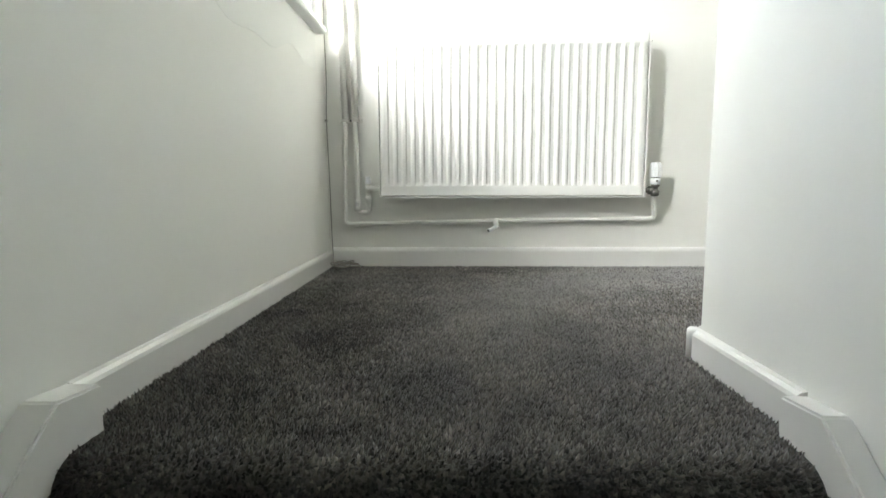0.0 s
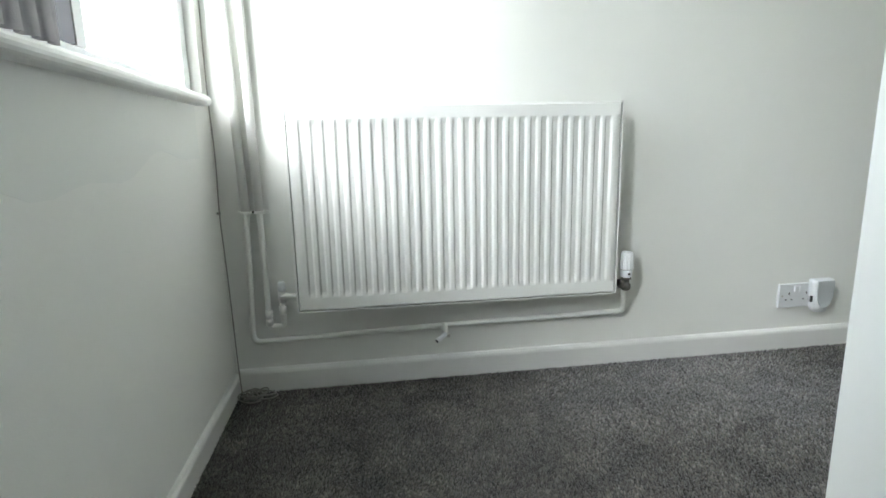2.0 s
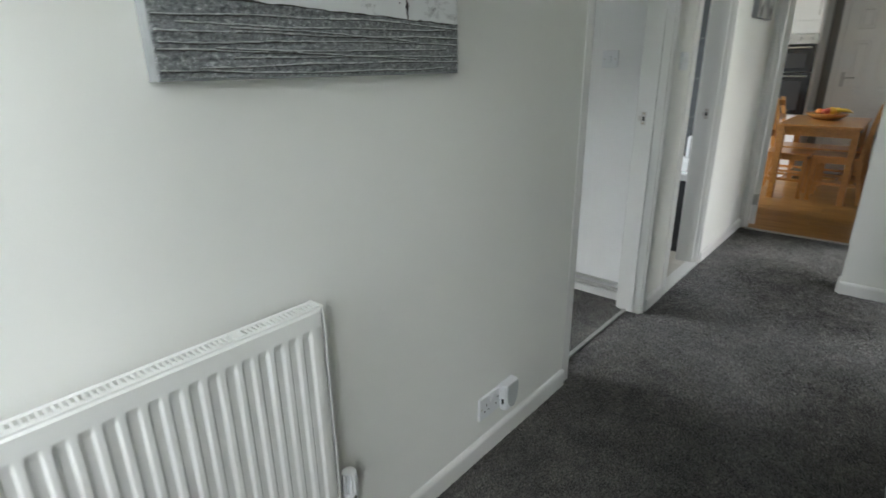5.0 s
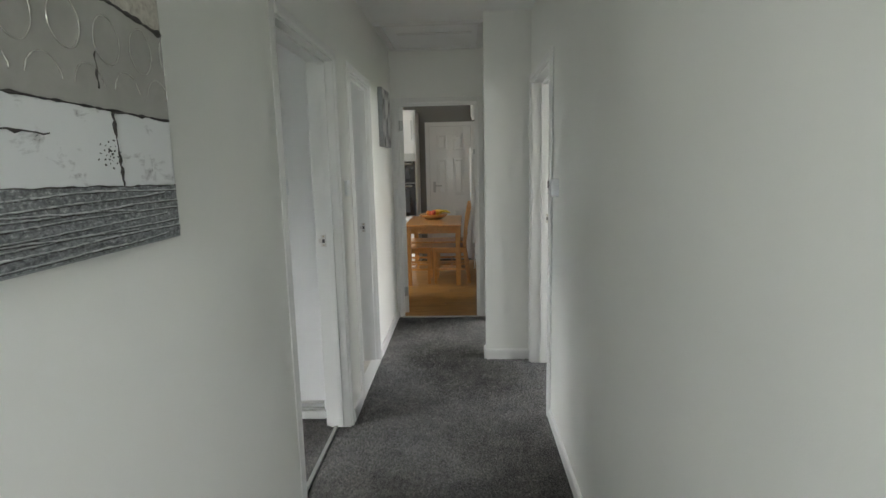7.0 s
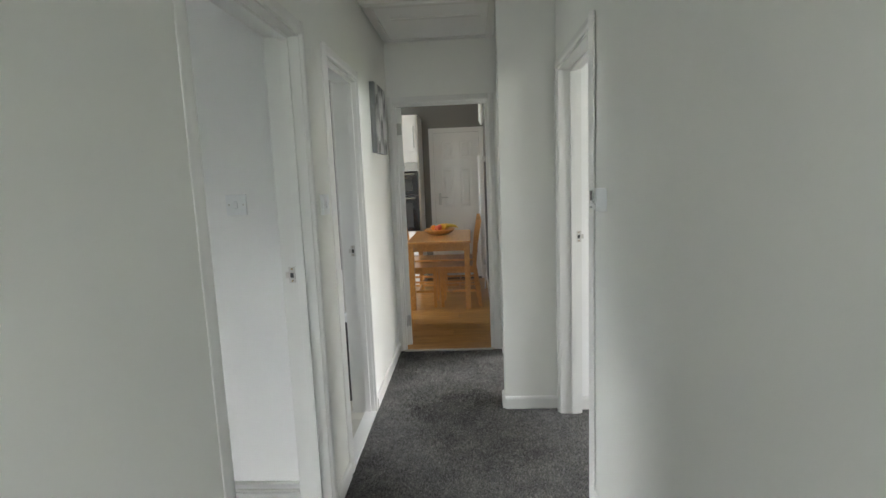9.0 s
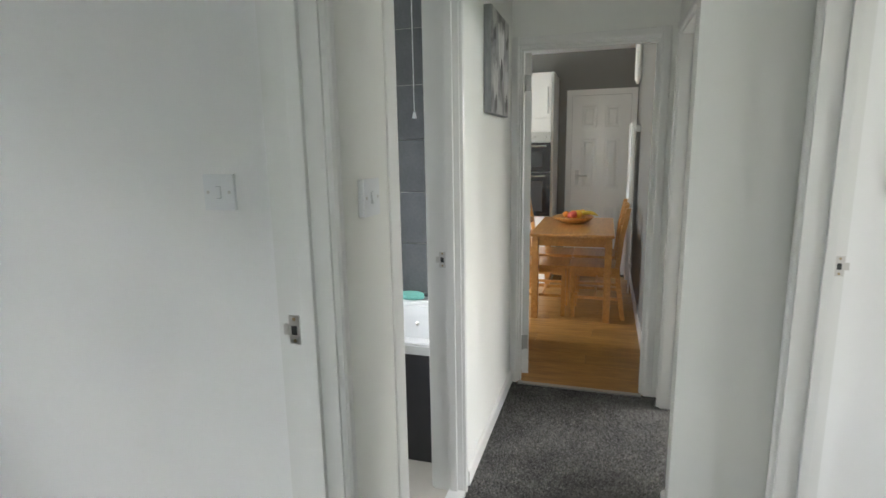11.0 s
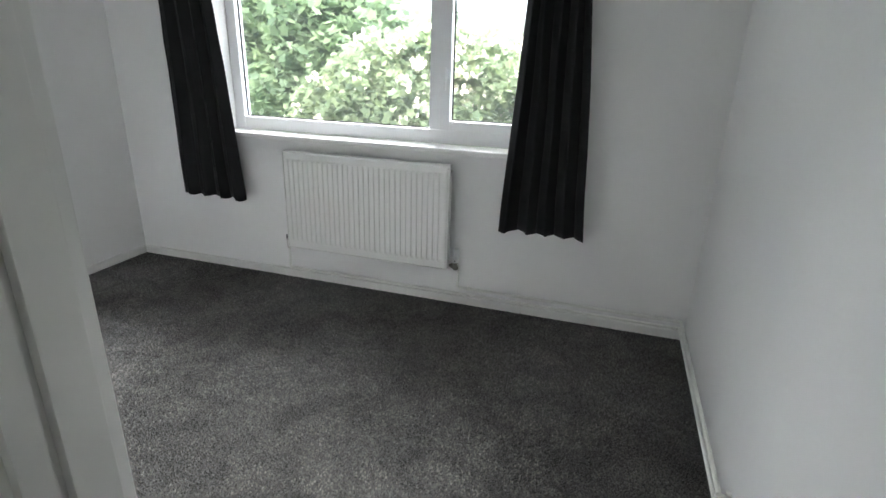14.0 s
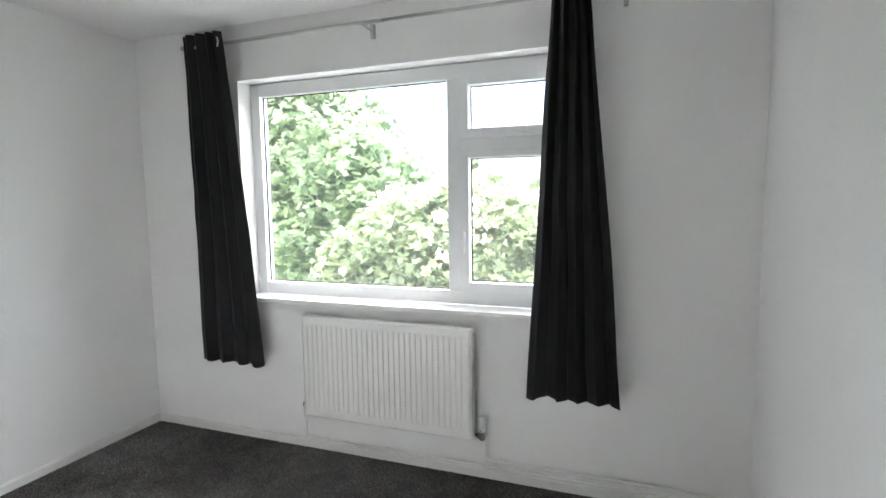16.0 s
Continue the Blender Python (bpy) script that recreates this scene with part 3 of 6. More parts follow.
def doorway(name, axis, a0, a1, b0, b1, head, faces, stop_at, label, strike=None, hinges=None, strike_z=1.03, thin=1.0):
    """Lining, stops and architraves round an opening from a0 to a1 in a wall b0 to b1 thick.
    faces: on which sides of the wall architraves show (-1, 1)."""
    def P(a, b, z):
        return (a, b, z) if axis == "x" else (b, a, z)

    def cb(p, q, r, s, t, u, bevel=0.0):
        lo, hi = P(p, r, t), P(q, s, u)
        return cube(min(lo[0], hi[0]), max(lo[0], hi[0]), min(lo[1], hi[1]), max(lo[1], hi[1]), t, u, bevel)

    top = thing(name, P((a0 + a1) / 2, (b0 + b1) / 2, 0), label, "door frame", kind="structure")
    wpart("jamb", cb(a0 - LIN, a0, b0 - 0.001, b1 + 0.005, 0, head + LIN), GLOSS, top)
    wpart("jamb", cb(a1, a1 + LIN, b0 - 0.001, b1 + 0.005, 0, head + LIN), GLOSS, top)
    wpart("head", cb(a0, a1, b0 - 0.001, b1 + 0.005, head, head + LIN), GLOSS, top)
    s0, s1 = stop_at
    wpart("stop", cb(a0 + 0.0005, a0 + 0.013, s0, s1, 0, head - 0.013, 0.002), GLOSS, top)
    wpart("stop", cb(a1 - 0.013, a1 - 0.0005, s0, s1, 0, head - 0.013, 0.002), GLOSS, top)
    wpart("stop", cb(a0 + 0.0005, a1 - 0.0005, s0, s1, head - 0.013, head, 0.002), GLOSS, top)
    for f in faces:
        b = b0 - 0.001 if f < 0 else b1 + 0.005
        out = Vector(P(0, f, 0))
        side = Vector(P(1, 0, 0))
        h = head + 0.008
        for s, e in ((a0 - 0.008, -1), (a1 + 0.008, 1)):
            bm = bmesh.new()
            k = thin if e < 0 and f < 0 else 1.0
            prism(bm, [(p, q * k) for p, q in ARCH], P(s, b, 0), side * e, out, (0, 0, h + 0.048))
            wpart("architrave", bm, GLOSS, top)
        bm = bmesh.new()
        prism(bm, ARCH, P(a0 - 0.008, b, h), (0, 0, 1), out, side * (a1 - a0 + 0.016))
        wpart("architrave", bm, GLOSS, top)
    if strike is not None:
        a, d, bc = strike
        bm = cb(a - 0.0018 if d < 0 else a, a if d < 0 else a + 0.0018, bc - 0.013, bc + 0.013, strike_z - 0.032, strike_z + 0.032, 0.0006)
        plate = wpart("strike_plate", bm, CHROME, top, "worn chrome latch plate")
        e = 0.0026
        bm = cb(a - e if d < 0 else a, a if d < 0 else a + e, bc - 0.006, bc + 0.007, strike_z - 0.011, strike_z + 0.009)
        wpart("latch_hole", bm, DARK, top, "dark latch recess")
        bm = cb(a - e if d < 0 else a, a if d < 0 else a + e, bc + LIP * 0.013, bc + LIP * 0.026, strike_z - 0.012, strike_z + 0.012, 0.0006)
        wpart("lip", bm, CHROME, top)
        for dz in (-0.024, 0.024):
            bm = bmesh.new()
            lathe(bm, [(0.004, 0.0), (0.004, 0.0008), (0.002, 0.0012)], P(a + d * 0.0018, bc, strike_z + dz), P(d, 0, 0), 10)
            wpart("screw", bm, BRASS, top)
    for a, d, bc, z in hinges or ():
        bm = cb(a - 0.002 if d < 0 else a, a if d < 0 else a + 0.002, bc - 0.012, bc + 0.018, z - 0.045, z + 0.045)
        tube(bm, [P(a + d * 0.004, bc + 0.022, z - 0.046), P(a + d * 0.004, bc + 0.022, z + 0.046)], 0.006, 10)
        wpart("hinge", bm, STEEL, top, "steel butt hinge")
    return top


LIP = 1
doorway("door_1", "x", *DOOR_A, NH, NB, HEAD, (-1, 1), (2.228, 2.258), "gloss white bedroom door frame with moulded architraves", (DOOR_A[1], -1, 2.284), strike_z=1.052, thin=0.4)
doorway("door_2", "x", *DOOR_B, NH, NB, HEAD, (-1, 1), (2.212, 2.242), "gloss white bathroom door frame with moulded architraves", (DOOR_B[1], -1, 2.262), strike_z=1.003)
LIP = -1
doorway("door_3", "x", 2.99, 3.80, 0.945, 1.065, HEAD, (1,), (0.975, 1.005), "gloss white back room door frame with moulded architraves", (3.80, -1, 0.960), strike_z=1.05)
doorway("door_4", "y", 1.42, 2.14, 5.0, 5.10, 1.975, (-1,), (5.02, 5.05), "gloss white kitchen door frame with steel hinges", None, [(2.14, -1, 5.075, 1.79), (2.14, -1, 5.075, 0.22)])
doorway("door_5", "x", 4.08, 4.86, 1.21, 1.33, HEAD, (1,), (1.25, 1.28), "gloss white door frame of the side room in the hall")

top = bpy.data.objects["door_1"]
wpart("hinge_strip", cube(DOOR_A[0] + 0.0005, DOOR_A[0] + 0.013, 2.270, 2.316, 0, HEAD - 0.002, 0.002), GLOSS, top)

# threshold bars
for nm, bm, mat, lab in (
    ("trim", cube(DOOR_A[0], DOOR_A[1], 2.262, 2.282, -0.05, 0.004, 0.002), STEEL, "slim metal carpet bar in the bedroom doorway"),
    ("trim", cube(DOOR_B[0], DOOR_B[1], NH - 0.012, NH + 0.06, -0.05, 0.010, 0.003), GLOSS, "white wooden bathroom threshold"),
    ("trim", cube(4.975, 5.005, 1.42, 2.14, -0.05, 0.006, 0.003), STEEL, "slim metal bar at the kitchen doorway")):
    tagged(part(nm, bm, mat), lab, "threshold", kind="structure")

# loft hatch in the hall ceiling
hatch = thing("loft_hatch", (4.53, 1.77, CEIL), "white painted loft hatch with a narrow frame", "hatch", kind="structure")
wpart("panel", cube(4.15, 4.92, 1.42, 2.12, CEIL - 0.006, CEIL + 0.002), CEIL_PAINT, hatch)
for x0, x1, y0, y1 in ((4.10, 4.145, 1.37, 2.17), (4.925, 4.97, 1.37, 2.17), (4.145, 4.925, 1.37, 1.415), (4.145, 4.925, 2.125, 2.17)):
    wpart("frame", cube(x0, x1, y0, y1, CEIL - 0.018, CEIL + 0.002, 0.002), GLOSS, hatch)
wpart("batten", cube(4.385, 4.425, 1.46, 2.04, CEIL - 0.016, CEIL - 0.006, 0.002), GLOSS, hatch)

# ---- landing window ----
def window_bar(top, x0, x1, y0, y1, z0, z1, name="window_frame"):
    return wpart(name, cube(x0, x1, y0, y1, z0, z1, 0.006), UPVC, top)


win = thing("window_1", (-0.52, 1.28, 0.87), "bright white plastic-framed landing window", "window", kind="structure")
window_bar(win, -0.56, -0.495, 0.425, 0.48, 0.878, 2.095)
window_bar(win, -0.56, -0.495, 2.090, 2.140, 0.878, 2.095)
window_bar(win, -0.56, -0.495, 0.48, 2.090, 2.04, 2.095)
window_bar(win, -0.56, -0.495, 0.48, 2.090, 0.878, 0.905)
for y in (1.555,):
    window_bar(win, -0.56, -0.495, y, y + 0.04, 0.905, 2.04, "mullion")
    wpart("gasket", cube(-0.53, -0.492, y - 0.007, y - 0.001, 0.905, 2.04), RUBBER, win)
for y0, y1 in ((0.48, 1.548), (1.595, 2.090)):
    g = wpart("pane", cube(-0.532, -0.528, y0, y1, 0.905, 2.04), GLASS, win)
    g.visible_shadow = False
bm = bmesh.new()
prof = [(-0.56, 0.848), (-0.445, 0.848)] + [(-0.445 + 0.013 * math.sin(a), 0.8615 - 0.0135 * math.cos(a)) for a in (math.pi * k / 8 for k in range(1, 8))] + [(-0.445, 0.875), (-0.56, 0.877)]
prism(bm, prof, (0, 0.37, 0), (1, 0, 0), (0, 0, 1), (0, 1.715, 0))
wpart("window_sill", bm, GLOSS, win, "gloss white bullnosed window board")

cur = thing("curtain", (-0.47, 1.22, 0.885), "grey striped curtain drawn back at the landing window", "curtain")
bm = bmesh.new()
rows = []
for j in range(13):
    z = 0.884 + (2.2 - 0.884) * j / 12
    f = (j / 12) ** 0.7
    row = []
    for i in range(49):
        u = i / 48
        y = 1.00 + 0.05 * f + u * (0.44 - 0.09 * f)
        row.append(bm.verts.new((-0.462 + 0.010 * math.sin(u * 2 * math.pi * 12 + 0.5 * math.sin(j)), y, z)))
    rows.append(row)
for a, b in zip(rows, rows[1:]):
    for i in range(48):
        bm.faces.new((a[i], a[i + 1], b[i + 1], b[i])).smooth = True
keep(part("cloth", bm, STRIPE_CLOTH), cur)
mod = cur.children[0].modifiers.new("thick", "SOLIDIFY")
mod.thickness = 0.002


# an older coat of paint left under the window board, with a wavy lower edge
bm = bmesh.new()
edge = [(0.80 + 1.26 * k / 24, 0.735 + 0.035 * math.sin(k * 0.35 + 0.6) + 0.012 * math.sin(k * 1.1) - 0.002 * k) for k in range(25)]
prism(bm, [(0.80, 0.846), *edge, (2.06, 0.846)], (-0.4702, 0, 0), (0, 1, 0), (0, 0, 1), (0.0009, 0, 0))
tagged(part("trim", bm, OLD_PAINT), "slightly greyer patch of older wall paint under the sill", "wall paint", kind="structure")

# ---- radiators ----
def radiator(x0, x1, z0, z1, wall_y, front, ribs, label):
    """A pressed-steel panel radiator that faces -y, with side plates and a slotted top grille."""
    top = thing("radiator", ((x0 + x1) / 2, wall_y, z0), label, "radiator")
    bm = bmesh.new()
    w, h = x1 - x0 - 0.0150, z1 - z0 - 0.0105
    nx = ribs * 14
    zs = [0, 0.004, 0.036, 0.040, 0.044, 0.048, 0.052, 0.058, 0.2, 0.4, h - 0.058, h - 0.052, h - 0.048, h - 0.044, h - 0.040, h - 0.036, h - 0.004, h]
    margin = 0.022
    grid = []
    for i in range(nx + 7):
        if i < 3:
            x = (0, 0.004, margin)[i]
            prof = 0
        elif i > nx + 3:
            x = (w - margin, w - 0.004, w)[i - nx - 4]
            prof = 0
        else:
            k = i - 3
            x = margin + (w - 2 * margin) * (k + 0.5) / (nx + 1)
            ph = (k / nx * ribs) % 1.0
            d = abs(ph - 0.5) * 2
            prof = max(0.0, min(1.0, (0.62 - d) / 0.13))
            prof = prof * prof * (3 - 2 * prof)
        col = []
        for z in zs:
            fade = max(0.0, min(1.0, (min(z, h - z) - 0.037) / 0.016))
            edge = 0.004 if z in (0, h) or i in (0, nx + 6) else 0.0
            col.append(bm.verts.new((x0 + 0.0075 + x, front + edge + 0.0062 * prof * fade, z0 + 0.0085 + z)))
        grid.append(col)
    for a, b in zip(grid, grid[1:]):
        for j in range(len(zs) - 1):
            bm.faces.new((a[j], b[j], b[j + 1], a[j + 1])).smooth = 1 < j < len(zs) - 3 and a is not grid[0] and b is not grid[-1]
    wpart("panel", bm, ENAMEL, top)
    back = front + 0.046
    wpart("back_panel", cube(x0 + 0.008, x1 - 0.008, back - 0.014, back, z0 + 0.006, z1 - 0.012, 0.003), ENAMEL, top)
    wpart("side_plate", cube(x0, x0 + 0.005, front + 0.001, back + 0.002, z0 + 0.006, z1 + 0.003, 0.0015), ENAMEL, top)
    wpart("side_plate", cube(x1 - 0.005, x1, front + 0.001, back + 0.002, z0 + 0.006, z1 + 0.003, 0.0015), ENAMEL, top)
    # near-black sheets between the panels put the radiator's inner shade into colour
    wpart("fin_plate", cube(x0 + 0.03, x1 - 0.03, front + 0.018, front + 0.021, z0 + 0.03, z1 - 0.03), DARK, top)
    wpart("rim", cube(x0 + 0.005, x1 - 0.005, front + 0.001, front + 0.016, z0 + 0.002, z0 + 0.006, 0.0015), ENAMEL, top)
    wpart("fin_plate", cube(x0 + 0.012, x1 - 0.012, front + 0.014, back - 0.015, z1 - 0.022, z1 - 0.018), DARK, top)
    gr = wpart("grille", box(cube(x0 + 0.005, x1 - 0.005, front + 0.004, front + 0.013, z1 - 0.004, z1 + 0.002, 0.001), x0 + 0.005, x1 - 0.005, back - 0.010, back, z1 - 0.004, z1 + 0.002, 0.001), ENAMEL, top)
    n = int((x1 - x0) / 0.0100)
    bm = cube(-0.0022, 0.0022, front + 0.012, back - 0.009, z1 - 0.003, z1 + 0.001)
    first = wpart("slat", bm, ENAMEL, gr)
    for k in range(n):
        x = x0 + 0.012 + (x1 - x0 - 0.024) * k / (n - 1)
        if k == 0:
            first.location.x = x
        else:
            s = first.copy()
            scene.collection.objects.link(s)
            s.location.x = x
    for xc in (x0 + 0.22, x1 - 0.18):
        wpart("clip", cube(xc - 0.011, xc + 0.011, front + 0.010, back - 0.006, z1 - 0.001, z1 + 0.004, 0.002), ENAMEL, top)
    for xc in (x0 + 0.15, x1 - 0.15):
        wpart("bracket", cube(xc - 0.015, xc + 0.015, back - 0.004, wall_y + 0.001, z0 + 0.08, z1 - 0.08), ENAMEL, top)
    for xc, d in ((x0, -1), (x1, 1)):
        bm = bmesh.new()
        lathe(bm, [(0.007, 0.0), (0.007, 0.006), (0.004, 0.007), (0.004, 0.010)], (xc, front + 0.024, z1 - 0.03), (d, 0, 0), 12)
        wpart("vent_plug", bm, CHROME, top, "small chrome bleed plug")
    return top


def thermostatic_valve(at, label, scale=1.0):
    """White ribbed head over a chrome body."""
    x, y, z = at
    top = thing("radiator_valve", (x, y, z), label, "valve")
    bm = bmesh.new()
    lathe(bm, [(0.012, -0.004), (0.016, 0.002), (0.016, 0.014), (0.011, 0.020), (0.011, 0.030), (0.016, 0.032), (0.016, 0.040)], (x, y, z), (0, 0, 1), 14)
    tube(bm, [(x, y, z + 0.018), (x - 0.036, y, z + 0.018)], [0.010, 0.008], 12)
    tube(bm, [(x - 0.010, y, z + 0.018), (x - 0.024, y, z + 0.018)], 0.016, 6)
    wpart("body", bm, TARNISH, top, "tarnished chrome valve body")
    bm = bmesh.new()
    lathe(bm, [(0.015, 0.038), (0.018, 0.042), (0.018, 0.062), (0.0165, 0.063)], (x, y, z), (0, 0, 1), 24)
    collar = wpart("collar", bm, PLASTIC, top)
    bm = bmesh.new()
    lathe(bm, [(0.0165, 0.0625), (0.0165, 0.0645)], (x, y, z), (0, 0, 1), 24)
    wpart("ring", bm, DARK, top, "thin dark setting ring")
    bm = bmesh.new()
    seg, rings = 48, []
    for r, hh in ((0.019, 0.065), (0.021, 0.068), (0.0205, 0.100), (0.017, 0.118), (0.012, 0.121)):
        rings.append([bm.verts.new((x + (r + 0.0009 * (1 if k % 4 < 2 else -1)) * math.cos(2 * math.pi * k / seg), y + (r + 0.0009 * (1 if k % 4 < 2 else -1)) * math.sin(2 * math.pi * k / seg), z + hh)) for k in range(seg)])
    for a, b in zip(rings, rings[1:]):
        for k in range(seg):
            bm.faces.new((a[k], a[(k + 1) % seg], b[(k + 1) % seg], b[k]))
    bm.faces.new(rings[0][::-1])
    bm.faces.new(rings[-1])
    wpart("knob", bm, PLASTIC, top, "white ribbed knob")
    bm = bmesh.new()
    lathe(bm, [(0.004, 0.0), (0.004, 0.0015)], (x, y - 0.018, z + 0.052), (0, -1, 0), 10)
    wpart("mark", bm, DARK, collar)
    return top


radiator(-0.258, 0.722, 0.262, 0.852, NH, 2.098, 28, "white pressed-steel panel radiator on the landing wall")
radiator(0.690, 1.700, 0.218, 0.803, 4.69, 4.602, 30, "white pressed-steel panel radiator below the bedroom window")
thermostatic_valve((0.764, 2.122, 0.272), "white thermostatic valve on a chrome body beside the landing radiator")
thermostatic_valve((1.740, 4.640, 0.222), "white thermostatic valve beside the bedroom radiator")


def pipe(name, pts, r, label, bend=0.02, group=""):
    bm = bmesh.new()
    tube(bm, fillet(pts, bend), r, 12)
    ob = part(name, bm, PIPE_PAINT)
    return tagged(ob, label, "pipe", group)


PY = NH - 0.022
pipe("heating_pipe", [(-0.407, PY, CEIL), (-0.404, PY, 1.1), (-0.390, PY, 0.557), (-0.402, PY, 0.162), (0.20, PY, 0.176), (0.785, PY, 0.182), (0.764, PY - 0.03, 0.275)], 0.0085, "white painted heating pipe along the landing wall", 0.025)
pipe("heating_pipe", [(-0.362, PY, CEIL), (-0.360, PY, 1.1), (-0.352, PY, 0.557), (-0.350, PY, 0.208), (-0.308, PY, 0.208), (-0.308, PY, 0.300), (-0.250, PY - 0.02, 0.300)], 0.0085, "white painted heating pipe down to the landing radiator", 0.012)
for x, lab in ((-0.407, "thicker white painted riser pipe in the landing corner"), (-0.362, "thicker white painted riser pipe in the landing corner")):
    dx = 0.016 if x < -0.4 else 0.009
    pipe("riser_pipe", [(x, PY, CEIL), (x + 0.003, PY, 1.1), (x + dx, PY, 0.560)], 0.0125, lab)
jn = thing("pipe_clip", (-0.371, NH, 0.555), "white double pipe clip with a dark screw", "clip")
wpart("bar", cube(-0.415, -0.330, NH - 0.012, NH, 0.550, 0.562, 0.002), PIPE_PAINT, jn)
wpart("cup", cube(-0.404, -0.376, PY - 0.013, NH - 0.010, 0.551, 0.560, 0.003), PIPE_PAINT, jn)
wpart("cup", cube(-0.366, -0.338, PY - 0.013, NH - 0.010, 0.551, 0.560, 0.003), PIPE_PAINT, jn)
bm = bmesh.new()
lathe(bm, [(0.004, 0), (0.004, 0.002)], (-0.3715, NH - 0.012, 0.556), (0, -1, 0), 10)
wpart("screw", bm, DARK, jn)
el = thing("lockshield_valve", (-0.300, PY, 0.26), "white painted valve with elbow at the radiator foot", "valve")
bm = bmesh.new()
tube(bm, [(-0.308, PY, 0.245), (-0.308, PY, 0.272)], 0.012, 12)
tube(bm, [(-0.308, PY, 0.284), (-0.308, PY, 0.300), (-0.308, PY, 0.318)], 0.011, 12)
tube(bm, [(-0.308, PY, 0.300), (-0.262, PY - 0.010, 0.300)], [0.012, 0.010], 12)
wpart("body", bm, PIPE_PAINT, el)
bm = bmesh.new()
tube(bm, [(-0.308, PY, 0.318), (-0.308, PY, 0.345)], [0.012, 0.010], 10)
wpart("cap", bm, PLASTIC, el)
for z in (0.250, 0.222):
    bm = bmesh.new()
    tube(bm, [(-0.350, PY, z - 0.010), (-0.350, PY, z + 0.010)], 0.0108, 12)
    wpart("coupling", bm, PIPE_PAINT, el)
dv = thing("drain_cock", (0.18, PY, 0.177), "small white drain cock hanging from the pipe", "valve")
bm = bmesh.new()
tube(bm, [(0.18, PY, 0.178), (0.181, PY - 0.012, 0.164), (0.182, PY - 0.022, 0.152)], [0.011, 0.010, 0.009], 12)
wpart("body", bm, PIPE_PAINT, dv)
bm = bmesh.new()
tube(bm, [(0.182, PY - 0.022, 0.155), (0.166, PY - 0.034, 0.147), (0.150, PY - 0.046, 0.141)], [0.0075, 0.0065, 0.008], 10)
wpart("spout", bm, PLASTIC, dv)
bm = bmesh.new()
lathe(bm, [(0.0055, 0), (0.0055, 0.006), (0.004, 0.007)], (0.0195 + 0.17, PY - 0.026, 0.150), (0.2, -1, -0.1), 8)
wpart("screw", bm, CHROME, dv)
tube(bm := bmesh.new(), [(0.1515, PY - 0.045, 0.1415), (0.1490, PY - 0.0465, 0.1405)], 0.0055, 10)
wpart("opening", bm, DARK, dv)

# loose aerial cable down the corner, coiled on the carpet
cab = thing("cable", (-0.40, 2.13, 0.0), "thin grey cable run down the corner and coiled on the carpet", "cable")
bm = bmesh.new()
pts = [(-0.466, 2.185, CEIL), (-0.462, 2.180, 1.3), (-0.464, 2.172, 0.90), (-0.458, 2.166, 0.70), (-0.464, 2.170, 0.556), (-0.456, 2.163, 0.35), (-0.452, 2.160, 0.12), (-0.447, 2.150, 0.05), (-0.440, 2.130, 0.010)]
tube(bm, fillet(pts, 0.05), 0.0022, 6)
wpart("drop", bm, CORD, cab)
bm = bmesh.new()
pts = [(-0.440, 2.130, 0.010)]
for k in range(90):
    a = k * 0.42
    r = 0.026 + 0.012 * math.sin(k * 0.13)
    pts.append((-0.398 + 0.015 * math.sin(k * 0.21) + 1.25 * r * math.cos(a + 2.6), 2.125 + 0.012 * math.cos(k * 0.17) + r * math.sin(a + 2.6), 0.006 + 0.018 * (0.5 + 0.5 * math.sin(a * 0.5 + 0.3 * k)) * min(1, k / 20)))
tube(bm, pts, 0.0022, 6)
wpart("coil", bm, CORD, cab)
wpart("clip", cube(-0.470, -0.460, 2.165, 2.175, 0.553, 0.560, 0.002), CORD, cab)

